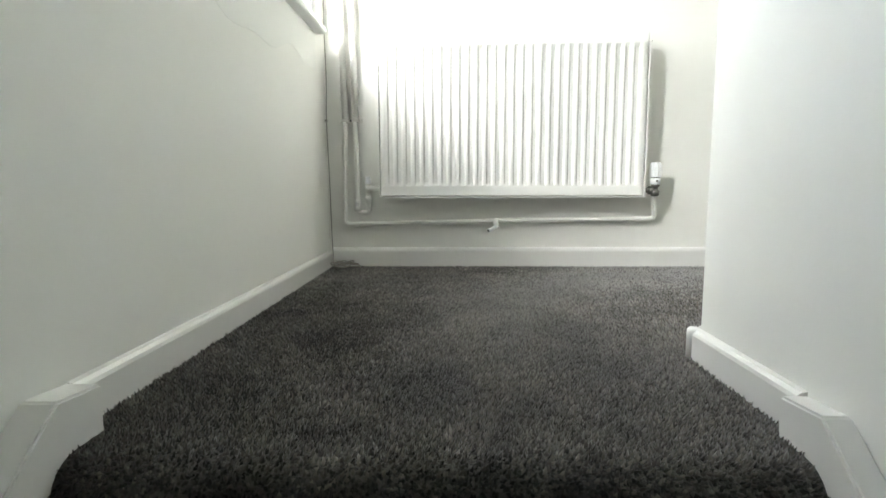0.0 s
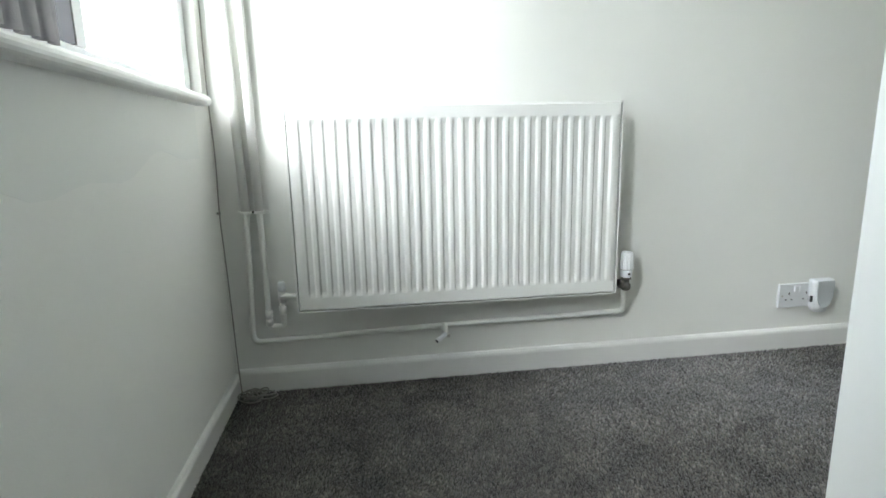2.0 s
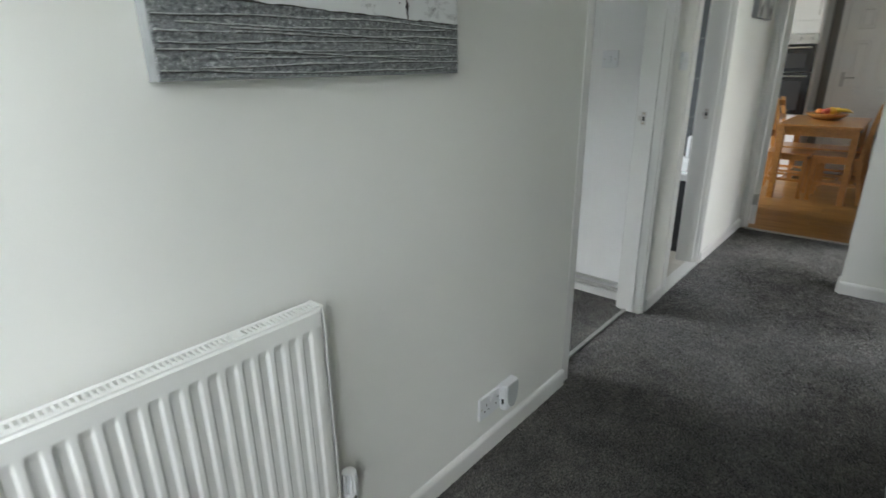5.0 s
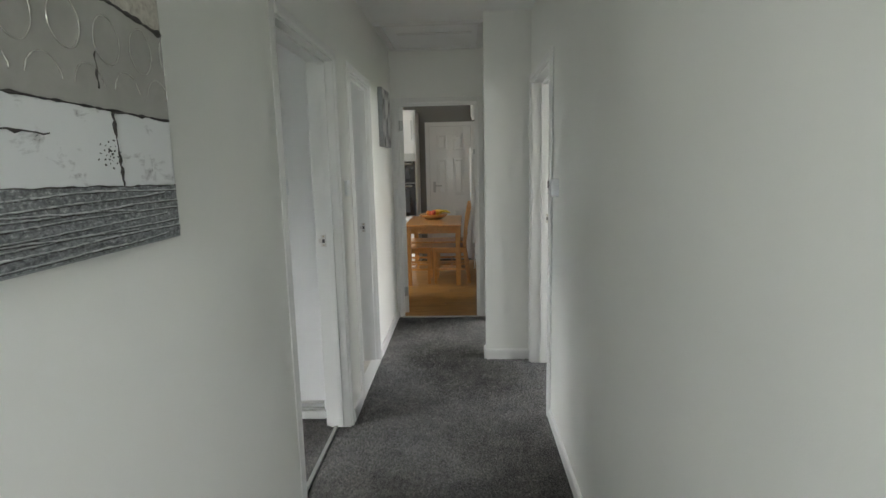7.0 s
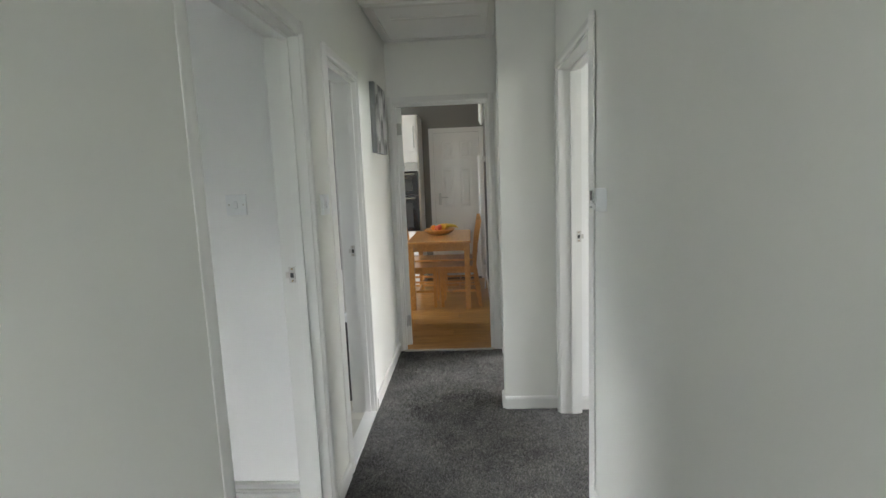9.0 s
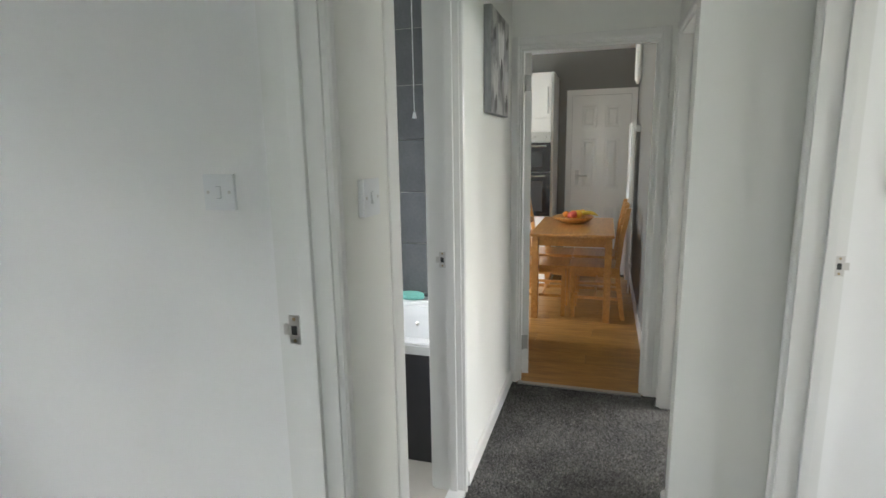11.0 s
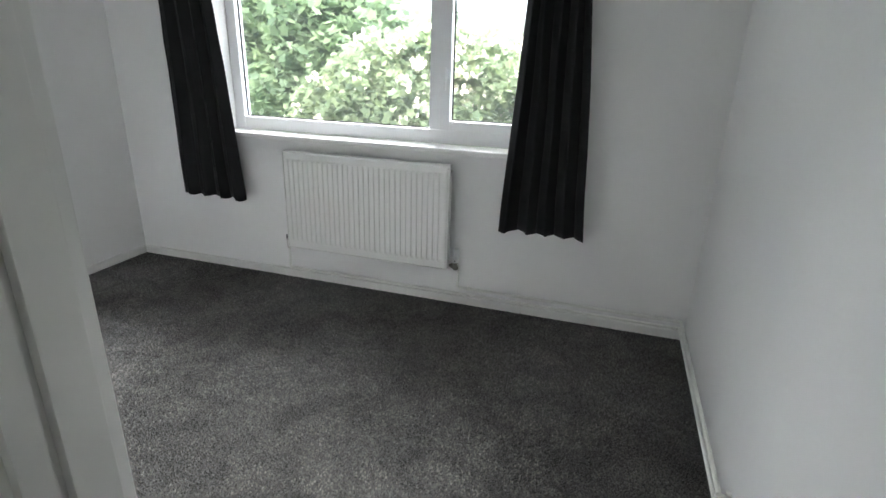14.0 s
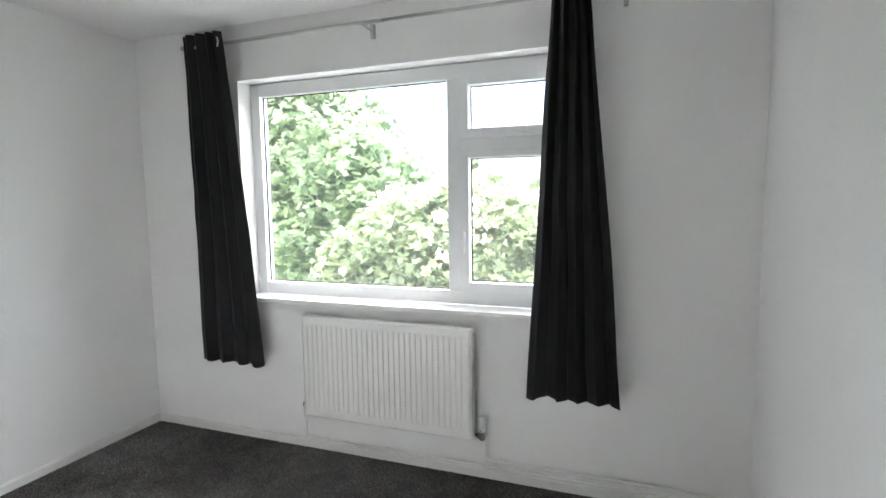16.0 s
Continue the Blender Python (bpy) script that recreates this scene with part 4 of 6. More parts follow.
# ---- wall plates ----
def wall_plate(name, m, label, switch=True, depth=0.010, box_depth=0.0, socket=False):
    """A square plate in its own frame: x across, z up, facing -y."""
    top = thing(name, m.translation, label, "socket" if socket else "light switch")
    top.matrix_world = m
    w = 0.073 if socket else 0.043
    b = part("plate", cube(-w, w, -box_depth - depth, -box_depth, -0.043, 0.043, 0.003, 3), PLASTIC, top)
    if box_depth:
        part("back_box", cube(-w + 0.001, w - 0.001, -box_depth, 0.0, -0.042, 0.042, 0.003), PLASTIC, top)
    y = -box_depth - depth
    if switch:
        bm = bmesh.new()
        prism(bm, [(0, -0.013), (0, 0.013), (-0.0015, 0.013), (-0.005, -0.012)], (-0.0055, y, 0), (0, 1, 0), (0, 0, 1), (0.011, 0, 0))
        part("rocker", bm, PLASTIC, b)
        part("rocker_gap", cube(-0.0068, 0.0068, y - 0.0004, y, -0.0145, 0.0145), PLASTIC_GREY, b)
    for sx in (-1, 1):
        bm = bmesh.new()
        lathe(bm, [(0.0042, 0), (0.0042, 0.0006), (0.003, 0.0012)], (sx * (w - 0.013) if not socket else sx * 0.0603, y, 0.0), (0, -1, 0), 10)
        part("screw", bm, CHROME, b)
    if socket:
        for cx in (-0.034, 0.034):
            for hx, hz, a, c in ((0, 0.012, 0.002, 0.0045), (-0.011, -0.010, 0.0035, 0.002), (0.011, -0.010, 0.0035, 0.002)):
                part("pin_hole", cube(cx + hx - a, cx + hx + a, y - 0.0005, y + 0.001, hz - 0.004 - c, hz - 0.004 + c), DARK, b)
        for cx in (-0.010, 0.010):
            part("rocker", cube(cx - 0.006, cx + 0.006, y - 0.004, y, 0.014, 0.034, 0.0015), PLASTIC, b)
    return top


wall_plate("light_switch", pose(2.965, 2.535, 1.335, 0, 0, -90), "white square light switch on the bedroom wall")
wall_plate("light_switch", pose(3.030, NH, 1.320), "white surface-mounted light switch between two doorways", depth=0.007, box_depth=0.009)
wall_plate("light_switch", pose(3.87, 0.79, 1.316, 0, 0, -90), "white square light switch in the back room")
wall_plate("double_socket", pose(1.444, NH, 0.190), "white double wall socket above the skirting", switch=False, socket=True)

fresh = thing("plug_in_freshener", (1.520, NH - 0.011, 0.190), "white plug-in unit with a pale grey shield front", "air freshener")
bm = bmesh.new()
rows = []
for z, w, d0 in ((0.128, 0.014, 0.016), (0.135, 0.025, 0.010), (0.150, 0.032, 0.006), (0.190, 0.036, 0.006), (0.235, 0.038, 0.002), (0.249, 0.038, 0.0)):
    rows.append([bm.verts.new(c) for c in ((1.520 - w, NH - 0.012, z), (1.520 - w, NH - 0.034 + d0, z), (1.520 - w * 0.75, NH - 0.044 + d0, z), (1.520 + w * 0.75, NH - 0.044 + d0, z), (1.520 + w, NH - 0.034 + d0, z), (1.520 + w, NH - 0.012, z))])
for a, b in zip(rows, rows[1:]):
    for k in range(6):
        bm.faces.new((a[k], a[(k + 1) % 6], b[(k + 1) % 6], b[k])).smooth = True
bm.faces.new(rows[0][::-1])
bm.faces.new(rows[-1])
fresh_body = wpart("body", bm, PLASTIC, fresh)
bm = bmesh.new()
out = [(-0.032, 0.246), (0.032, 0.246)] + [(0.032 * math.cos(a), 0.212 - 0.062 * math.sin(a)) for a in (math.pi * k / 12 for k in range(13))]
prism(bm, out, (1.520, NH - 0.0465, 0), (1, 0, 0), (0, 0, 1), (0, 0.004, 0))
wpart("shield", bm, PLASTIC_GREY, fresh_body, "pale grey shield-shaped front")
wpart("button", cube(1.482, 1.487, NH - 0.030, NH - 0.022, 0.168, 0.190, 0.002), DARK, fresh_body)

th = thing("thermostat", (2.81, 1.065, 1.265), "cream room thermostat with a small dark display", "thermostat")
bm = bmesh.new()
prism(bm, [(0, 0.002), (0.034, 0.006), (0.040, 0.012), (0.042, 0.082), (0.036, 0.088), (0, 0.088)], (2.764, 1.065, 1.264), (0, 1, 0), (0, 0, 1), (0.094, 0, 0))
bmesh.ops.bevel(bm, geom=list(bm.edges), offset=0.003, segments=2, affect="EDGES")
th_body = wpart("body", bm, PLASTIC, th)
wpart("surround", cube(2.806, 2.852, 1.1055, 1.1085, 1.304, 1.346, 0.001), PLASTIC_GREY, th_body, "pale grey display surround")
wpart("display", cube(2.811, 2.847, 1.107, 1.1095, 1.308, 1.342, 0.001), DARK, th_body, "small dark display")
for x, z in ((2.796, 1.331), (2.796, 1.320), (2.796, 1.302)):
    wpart("button", cube(x - 0.007, x + 0.006, 1.105, 1.110, z - 0.0035, z + 0.0035, 0.001), PLASTIC_GREY, th_body)
wpart("slider", cube(2.830, 2.848, 1.105, 1.110, 1.278, 1.284, 0.001), PLASTIC_GREY, th_body)
wpart("flap_seam", cube(2.766, 2.856, 1.1045, 1.1078, 1.2945, 1.2957), PLASTIC_GREY, th_body)

# ---- pictures ----
def relief(x0, x1, zlow, zhigh, y, nx, nz, height):
    """A raised skin facing -y between two edges zlow(x) and zhigh(x)."""
    bm = bmesh.new()
    grid = []
    for i in range(nx + 1):
        x = x0 + (x1 - x0) * i / nx
        a, b = zlow(x), zhigh(x)
        col = []
        for j in range(nz + 1):
            z = a + (b - a) * j / nz
            rim = 0.0 if i in (0, nx) or j in (0, nz) else 1.0
            col.append(bm.verts.new((x, y - (0.001 + height(x, z)) * rim, z)))
        grid.append(col)
    for a, b in zip(grid, grid[1:]):
        for j in range(nz):
            bm.faces.new((a[j], b[j], b[j + 1], a[j + 1])).smooth = True
    return bm


def paint_ramp(name, stops, scale, detail=6.0, stretch=(1, 1, 1), rough=0.6, distort=0.5, metal=0.0):
    """Streaked or mottled artist's paint between several colours."""
    m = bpy.data.materials.new(name)
    m.use_nodes = True
    nt = m.node_tree
    p = nt.nodes["Principled BSDF"]
    p.inputs["Roughness"].default_value, p.inputs["Metallic"].default_value = rough, metal
    co, mp = nt.nodes.new("ShaderNodeTexCoord"), nt.nodes.new("ShaderNodeMapping")
    mp.inputs["Scale"].default_value = stretch
    nt.links.new(co.outputs["Object"], mp.inputs["Vector"])
    n = node(nt, "ShaderNodeTexNoise", Scale=scale, Detail=detail, Roughness=0.65, Distortion=distort)
    nt.links.new(mp.outputs[0], n.inputs["Vector"])
    ramp = nt.nodes.new("ShaderNodeValToRGB")
    els = ramp.color_ramp.elements
    for k, (pos, c) in enumerate(stops):
        e = els[k] if k < 2 else els.new(pos)
        e.position, e.color = pos, (c[0], c[1], c[2], 1)
    nt.links.new(n.outputs["Fac"], ramp.inputs[0])
    nt.links.new(ramp.outputs[0], p.inputs["Base Color"])
    b = node(nt, "ShaderNodeBump", Strength=0.4, Distance=0.002)
    nt.links.new(n.outputs["Fac"], b.inputs["Height"])
    nt.links.new(b.outputs[0], p.inputs["Normal"])
    return m


def slate_material(name):
    """Grey impasto dragged sideways: dark wavy grooves beside pale crumbly ridges."""
    m = paint_ramp(name, [(0.34, (0.09, 0.094, 0.10)), (0.70, (0.52, 0.53, 0.53)), (0.46, (0.18, 0.19, 0.195)), (0.57, (0.25, 0.26, 0.265))], 150, 4, (0.7, 1, 1))
    nt = m.node_tree
    p = nt.nodes["Principled BSDF"]
    co = nt.nodes.new("ShaderNodeTexCoord")
    w = node(nt, "ShaderNodeTexWave", Scale=12.5, Distortion=2.6, Detail=3.0, Detail_Scale=1.2, Detail_Roughness=0.65)
    w.wave_type, w.bands_direction = "BANDS", "Z"
    mp = nt.nodes.new("ShaderNodeMapping")
    mp.inputs["Scale"].default_value = (0.35, 1, 1)
    nt.links.new(co.outputs["Object"], mp.inputs["Vector"])
    nt.links.new(mp.outputs[0], w.inputs["Vector"])
    line = node(nt, "ShaderNodeMapRange", From_Min=0.0, From_Max=0.10, To_Min=0.70, To_Max=1.0)
    nt.links.new(w.outputs["Fac"], line.inputs["Value"])
    pale = node(nt, "ShaderNodeMapRange", From_Min=0.0, From_Max=0.35, To_Min=0.25, To_Max=0.0)
    nt.links.new(w.outputs["Fac"], pale.inputs["Value"])
    sc = nt.nodes.new("ShaderNodeVectorMath")
    sc.operation = "SCALE"
    old = p.inputs["Base Color"].links[0].from_socket
    nt.links.new(old, sc.inputs[0])
    add = nt.nodes.new("ShaderNodeMath")
    add.operation = "ADD"
    nt.links.new(line.outputs[0], add.inputs[0])
    nt.links.new(pale.outputs[0], add.inputs[1])
    nt.links.new(add.outputs[0], sc.inputs["Scale"])
    nt.links.new(sc.outputs[0], p.inputs["Base Color"])
    b = node(nt, "ShaderNodeBump", Strength=0.8, Distance=0.004)
    nt.links.new(w.outputs["Fac"], b.inputs["Height"])
    nt.links.new(p.inputs["Normal"].links[0].from_socket, b.inputs["Normal"])
    nt.links.new(b.outputs[0], p.inputs["Normal"])
    return m


SLATE = slate_material("slate_grey_impasto")
CHALK = paint_ramp("chalk_white_paint", [(0.30, (0.07, 0.07, 0.07)), (0.42, (0.74, 0.75, 0.75)), (0.335, (0.50, 0.50, 0.50))], 24, 7, (0.6, 1, 1), 0.7)
TAUPE = paint_ramp("taupe_grey_paint", [(0.3, (0.34, 0.33, 0.30)), (0.7, (0.42, 0.41, 0.38))], 9, 4)
RUST = paint_ramp("rough_cream_plaster_paint", [(0.25, (0.20, 0.17, 0.13)), (0.60, (0.55, 0.52, 0.46)), (0.42, (0.42, 0.39, 0.34))], 60, 8)
DARKLINE = material("charcoal_line_paint", (0.06, 0.055, 0.05), 0.8, vary=0.4, patch_size=30)
SILVER = material("silver_leaf_paint", (0.80, 0.79, 0.76), 0.16, 1.0, vary=0.2, patch_size=60)
FLORAL = paint_ramp("grey_floral_print", [(0.30, (0.10, 0.095, 0.095)), (0.70, (0.44, 0.43, 0.42)), (0.42, (0.20, 0.195, 0.195)), (0.52, (0.31, 0.30, 0.295))], 7, 2.5, (1, 1, 0.8), 0.6, 1.2)
CANVAS_SIDE = paint_ramp("canvas_edge", [(0.3, (0.20, 0.21, 0.215)), (0.7, (0.38, 0.39, 0.39))], 30, 6, (1, 1, 0.2))

X0, X1, CB, CT, CY = 0.497, 1.224, 1.298, 2.06, NH - 0.036
art = thing("canvas_picture", ((X0 + X1) / 2, NH, CB), "abstract canvas in bands of slate, white and taupe with silver rings", "picture")
wpart("canvas", cube(X0, X1, CY, NH - 0.001, CB, CT, 0.003), CANVAS_SIDE, art, "grey painted canvas block")


def n3(x, z, s, seed=0.0):
    return noise.noise(Vector((x * s, z * s, seed)))


low = lambda x: CB + 0.003
slate_top = lambda x: 1.408 + 0.020 * ((X1 - x) / (X1 - X0)) + 0.003 * n3(x, 0, 22)
white_top = lambda x: 1.541 + 0.018 * ((X1 - x) / (X1 - X0)) + 0.0015 * n3(x, 3, 30)
taupe_top = lambda x: 1.712 + 0.09 * ((X1 - x) / (X1 - X0)) + 0.003 * n3(x, 6, 18)
top_edge = lambda x: CT - 0.003


def slate_relief(x, z):
    wave = z * 150 + 5.0 * n3(x, z, 4, 2.0) + 2 * math.sin(x * 5)
    ridge = max(0.0, math.sin(wave)) ** 4 * (0.5 + 0.5 * n3(x, z, 12, 5.0))
    crumb = max(0.0, n3(x, z, 130, 1.0)) * (0.6 + 0.4 * n3(x, z, 9, 7.0))
    return 0.0035 * max(ridge, 0) + 0.0030 * crumb


wpart("slate_band", relief(X0 + 0.002, X1 - 0.002, low, slate_top, CY, 420, 80, slate_relief), SLATE, art, "slate grey ridged band")
wpart("white_band", relief(X0 + 0.002, X1 - 0.002, slate_top, white_top, CY, 120, 24, lambda x, z: 0.0012 * max(0, n3(x, z, 40, 3))), CHALK, art, "chalky white band")
wpart("taupe_band", relief(X0 + 0.002, X1 - 0.002, white_top, taupe_top, CY, 100, 24, lambda x, z: 0.0008 * max(0, n3(x, z, 30, 4))), TAUPE, art, "taupe grey band")
wpart("cream_band", relief(X0 + 0.002, X1 - 0.002, taupe_top, top_edge, CY, 160, 60, lambda x, z: 0.003 * max(0, n3(x, z, 70, 9)) + 0.001), RUST, art, "rough cream band")


def scrawl(pts, r, name, mat, label=""):
    bm = bmesh.new()
    rr = [r * (0.25 + 1.7 * abs(noise.noise(Vector(p) * 60))) for p in pts]
    tube(bm, pts, rr, 5)
    return wpart(name, bm, mat, art, label)


def along(f, n=60, x0=X0 + 0.004, x1=X1 - 0.004):
    return [(x0 + (x1 - x0) * k / n, CY - 0.0015, f(x0 + (x1 - x0) * k / n)) for k in range(n + 1)]


PALE_RIDGE = material("pale_grey_ridge_paint", (0.52, 0.53, 0.53), 0.6, vary=0.25, patch_size=60)
for q in range(10):
    a = X0 + (0.01 + 0.12 * ((q * 7) % 5) / 4 if q % 3 else 0.006)
    b = X1 - (0.006 if q % 2 else 0.05 + 0.2 * ((q * 3) % 4) / 4)
    pts = [(x, CY - 0.0032, CB + 0.012 + 0.0098 * q + 0.0045 * math.sin(5.5 * x + 1.7 * q) + 0.004 * n3(x, q * 3.1, 6, 2.0) + 0.0008 * n3(x, q, 60, 4.0)) for x in (a + (b - a) * k / 110 for k in range(111))]
    scrawl(pts, 0.0011, "groove", DARKLINE, "dark wavy groove")
    scrawl([(x, y + 0.0006, z + 0.0026 + 0.0012 * n3(x, q, 25, 8.0)) for x, y, z in pts], 0.0017, "ridge", PALE_RIDGE, "pale crumbly ridge")
scrawl(along(slate_top), 0.0022, "line", DARKLINE, "charcoal seam")
scrawl(along(white_top), 0.0034, "line", DARKLINE)
scrawl(along(taupe_top), 0.0060, "line", DARKLINE)
scrawl([(1.044 + 0.005 * n3(k, 0, 0.7, 3) - 0.0005 * (k - 10), CY - 0.0012, 1.412 + 0.0065 * k) for k in range(21)], 0.0040, "line", DARKLINE)
for q in range(26):
    a, d = q * 2.4, 0.004 + 0.0011 * q
    x, z = 1.020 + d * math.cos(a), 1.470 + 0.9 * d * math.sin(a)
    scrawl([(x, CY - 0.0012, z), (x + 0.004 * math.cos(a * 3), CY - 0.0012, z + 0.003 * math.sin(a * 3))], 0.0018, "fleck", DARKLINE)
scrawl([(x, CY - 0.002, 1.492 + 0.012 * math.sin(3 * x) + 0.003 * n3(x, 1, 60)) for x in (X0 + 0.01 + 0.38 * k / 30 for k in range(31))], 0.0026, "line", DARKLINE)
scrawl([(1.01 + 0.002 * math.sin(k * 1.3), CY - 0.002, 1.580 + 0.006 * k) for k in range(11)], 0.0020, "line", DARKLINE)
for k in range(8):
    cx = X0 + 0.055 + 0.0985 * k
    for cz, rx, rz, a0, a1 in ((1.668 + 0.006 * math.sin(k * 2), 0.034, 0.041, 0.0, 6.5), (1.578, 0.036, 0.040, 0.1, 3.0)):
        cxx = cx + (0.045 if cz < 1.6 else 0)
        pts = []
        for j in range(33):
            a = a0 + (a1 - a0) * j / 32
            x, z = cxx + rx * math.cos(a) + 0.002 * n3(j, k, 0.3), cz + rz * math.sin(a) + 0.002 * n3(k, j, 0.3, 4)
            x = min(max(x, X0 + 0.004), X1 - 0.004)
            pts.append((x, CY - 0.0018, max(z, white_top(x) + 0.003)))
        scrawl(pts, 0.0016, "ring", SILVER, "thin silver ring")

pic = thing("floral_canvas", (4.48, NH, 1.585), "grey and white blurred floral canvas print", "picture")
wpart("canvas", cube(4.27, 4.69, NH - 0.034, NH - 0.001, 1.585, 2.035, 0.003), CANVAS_SIDE, pic)
wpart("print", cube(4.272, 4.688, NH - 0.036, NH - 0.033, 1.587, 2.033, 0.001), FLORAL, pic, "blurred grey floral print")
PETAL_PRINT = paint_ramp("pale_petal_print", [(0.3, (0.42, 0.41, 0.39)), (0.7, (0.72, 0.71, 0.69))], 16, 3, (1, 1, 0.5), 0.6, 0.8)
CUP_PRINT = paint_ramp("dark_cup_print", [(0.3, (0.025, 0.024, 0.024)), (0.7, (0.14, 0.135, 0.13))], 20, 3, (1, 1, 0.6), 0.6, 0.6)


def printed_oval(name, x, z, w, h, lean, lift, mat):
    """One printed shape: a pointed oval lying on the canvas."""
    bm = bmesh.new()
    ring = []
    for k in range(24):
        a = 2 * math.pi * k / 24
        u, v = w * math.sin(a) * (1 - 0.35 * math.cos(a)), h * math.cos(a)
        ring.append((x + u * math.cos(lean) + v * math.sin(lean), z - u * math.sin(lean) + v * math.cos(lean)))
    ring = [(min(max(u, 4.274), 4.686), min(max(v, 1.589), 2.031)) for u, v in ring]
    bm.faces.new([bm.verts.new((u, NH - 0.0364 - lift, v)) for u, v in ring])
    wpart(name, bm, mat, pic)


for fx, fz, size in ((4.36, 1.70, 1.0), (4.49, 1.87, 1.25), (4.615, 1.715, 1.1), (4.63, 1.985, 0.8), (4.335, 1.985, 0.8)):
    printed_oval("petal", fx - 0.024 * size, fz + 0.02, 0.030 * size, 0.085 * size, -0.32, 0.0, PETAL_PRINT)
    printed_oval("petal", fx + 0.026 * size, fz + 0.02, 0.028 * size, 0.080 * size, 0.35, 0.0003, PETAL_PRINT)
    printed_oval("petal", fx, fz + 0.025, 0.026 * size, 0.090 * size, 0.03, 0.0006, PETAL_PRINT)
    printed_oval("flower_cup", fx + 0.004, fz - 0.062 * size, 0.022 * size, 0.042 * size, 0.1, 0.0009, CUP_PRINT)

# ---- bedroom ----
bwin = thing("window_2", (1.26, 4.84, 0.87), "white plastic-framed bedroom window with a side casement", "window", kind="structure")
FY0, FY1 = 4.80, 4.865


def bar(x0, x1, z0, z1, y0=FY0, y1=FY1, name="window_frame", bevel=0.006):
    return wpart(name, cube(x0, x1, y0, y1, z0, z1, bevel), UPVC, bwin)


WX0, WX1, WZ0, WZ1 = 0.25, 2.28, 0.885, 2.150
bar(WX0, WX0 + 0.065, WZ0, WZ1)
bar(WX1 - 0.065, WX1, WZ0, WZ1)
bar(WX0 + 0.065, WX1 - 0.065, WZ1 - 0.075, WZ1)
bar(WX0 + 0.065, WX1 - 0.065, WZ0, WZ0 + 0.075)
bar(1.513, 1.578, WZ0 + 0.075, WZ1 - 0.075, name="mullion")
bar(1.578, WX1 - 0.065, 1.705, 1.765, name="transom")
# opening casements, standing a little proud
for z0, z1 in ((WZ0 + 0.075, 1.705), (1.765, WZ1 - 0.075)):
    for x0, x1, a, b in ((1.580, 1.634, z0, z1), (WX1 - 0.120, WX1 - 0.067, z0, z1), (1.634, WX1 - 0.120, z0, z0 + 0.050), (1.634, WX1 - 0.120, z1 - 0.040, z1)):
        bar(x0, x1, a, b, FY0 - 0.014, FY1 - 0.02, "sash", 0.005)
for x0, x1, z0, z1 in ((WX0 + 0.065, 1.513, WZ0 + 0.075, WZ1 - 0.075), (1.634, WX1 - 0.120, WZ0 + 0.125, 1.665), (1.634, WX1 - 0.120, 1.815, WZ1 - 0.115)):
    g = wpart("pane", cube(x0 - 0.004, x1 + 0.004, 4.836, 4.840, z0 - 0.004, z1 + 0.004), GLASS, bwin)
    g.visible_shadow = False
    bm = cube(x0, x0 + 0.006, 4.830, 4.835, z0, z1)
    box(bm, x1 - 0.006, x1, 4.830, 4.835, z0, z1)
    box(bm, x0 + 0.006, x1 - 0.006, 4.830, 4.835, z0, z0 + 0.006)
    box(bm, x0 + 0.006, x1 - 0.006, 4.830, 4.835, z1 - 0.006, z1)
    wpart("gasket", bm, RUBBER, bwin)
hd = wpart("handle", cube(1.598, 1.618, FY0 - 0.030, FY0 - 0.014, 1.225, 1.275, 0.004), UPVC, bwin, "white casement handle")
wpart("lever", cube(1.600, 1.616, FY0 - 0.046, FY0 - 0.030, 1.170, 1.285, 0.006), UPVC, bwin)
wpart("handle", cube(1.86, 1.96, FY0 - 0.034, FY0 - 0.014, 1.783, 1.797, 0.005), UPVC, bwin)
wpart("window_sill", cube(0.235, 2.30, 4.655, FY0 + 0.01, 0.856, 0.884, 0.008, 3), GLOSS, bwin, "gloss white window board")


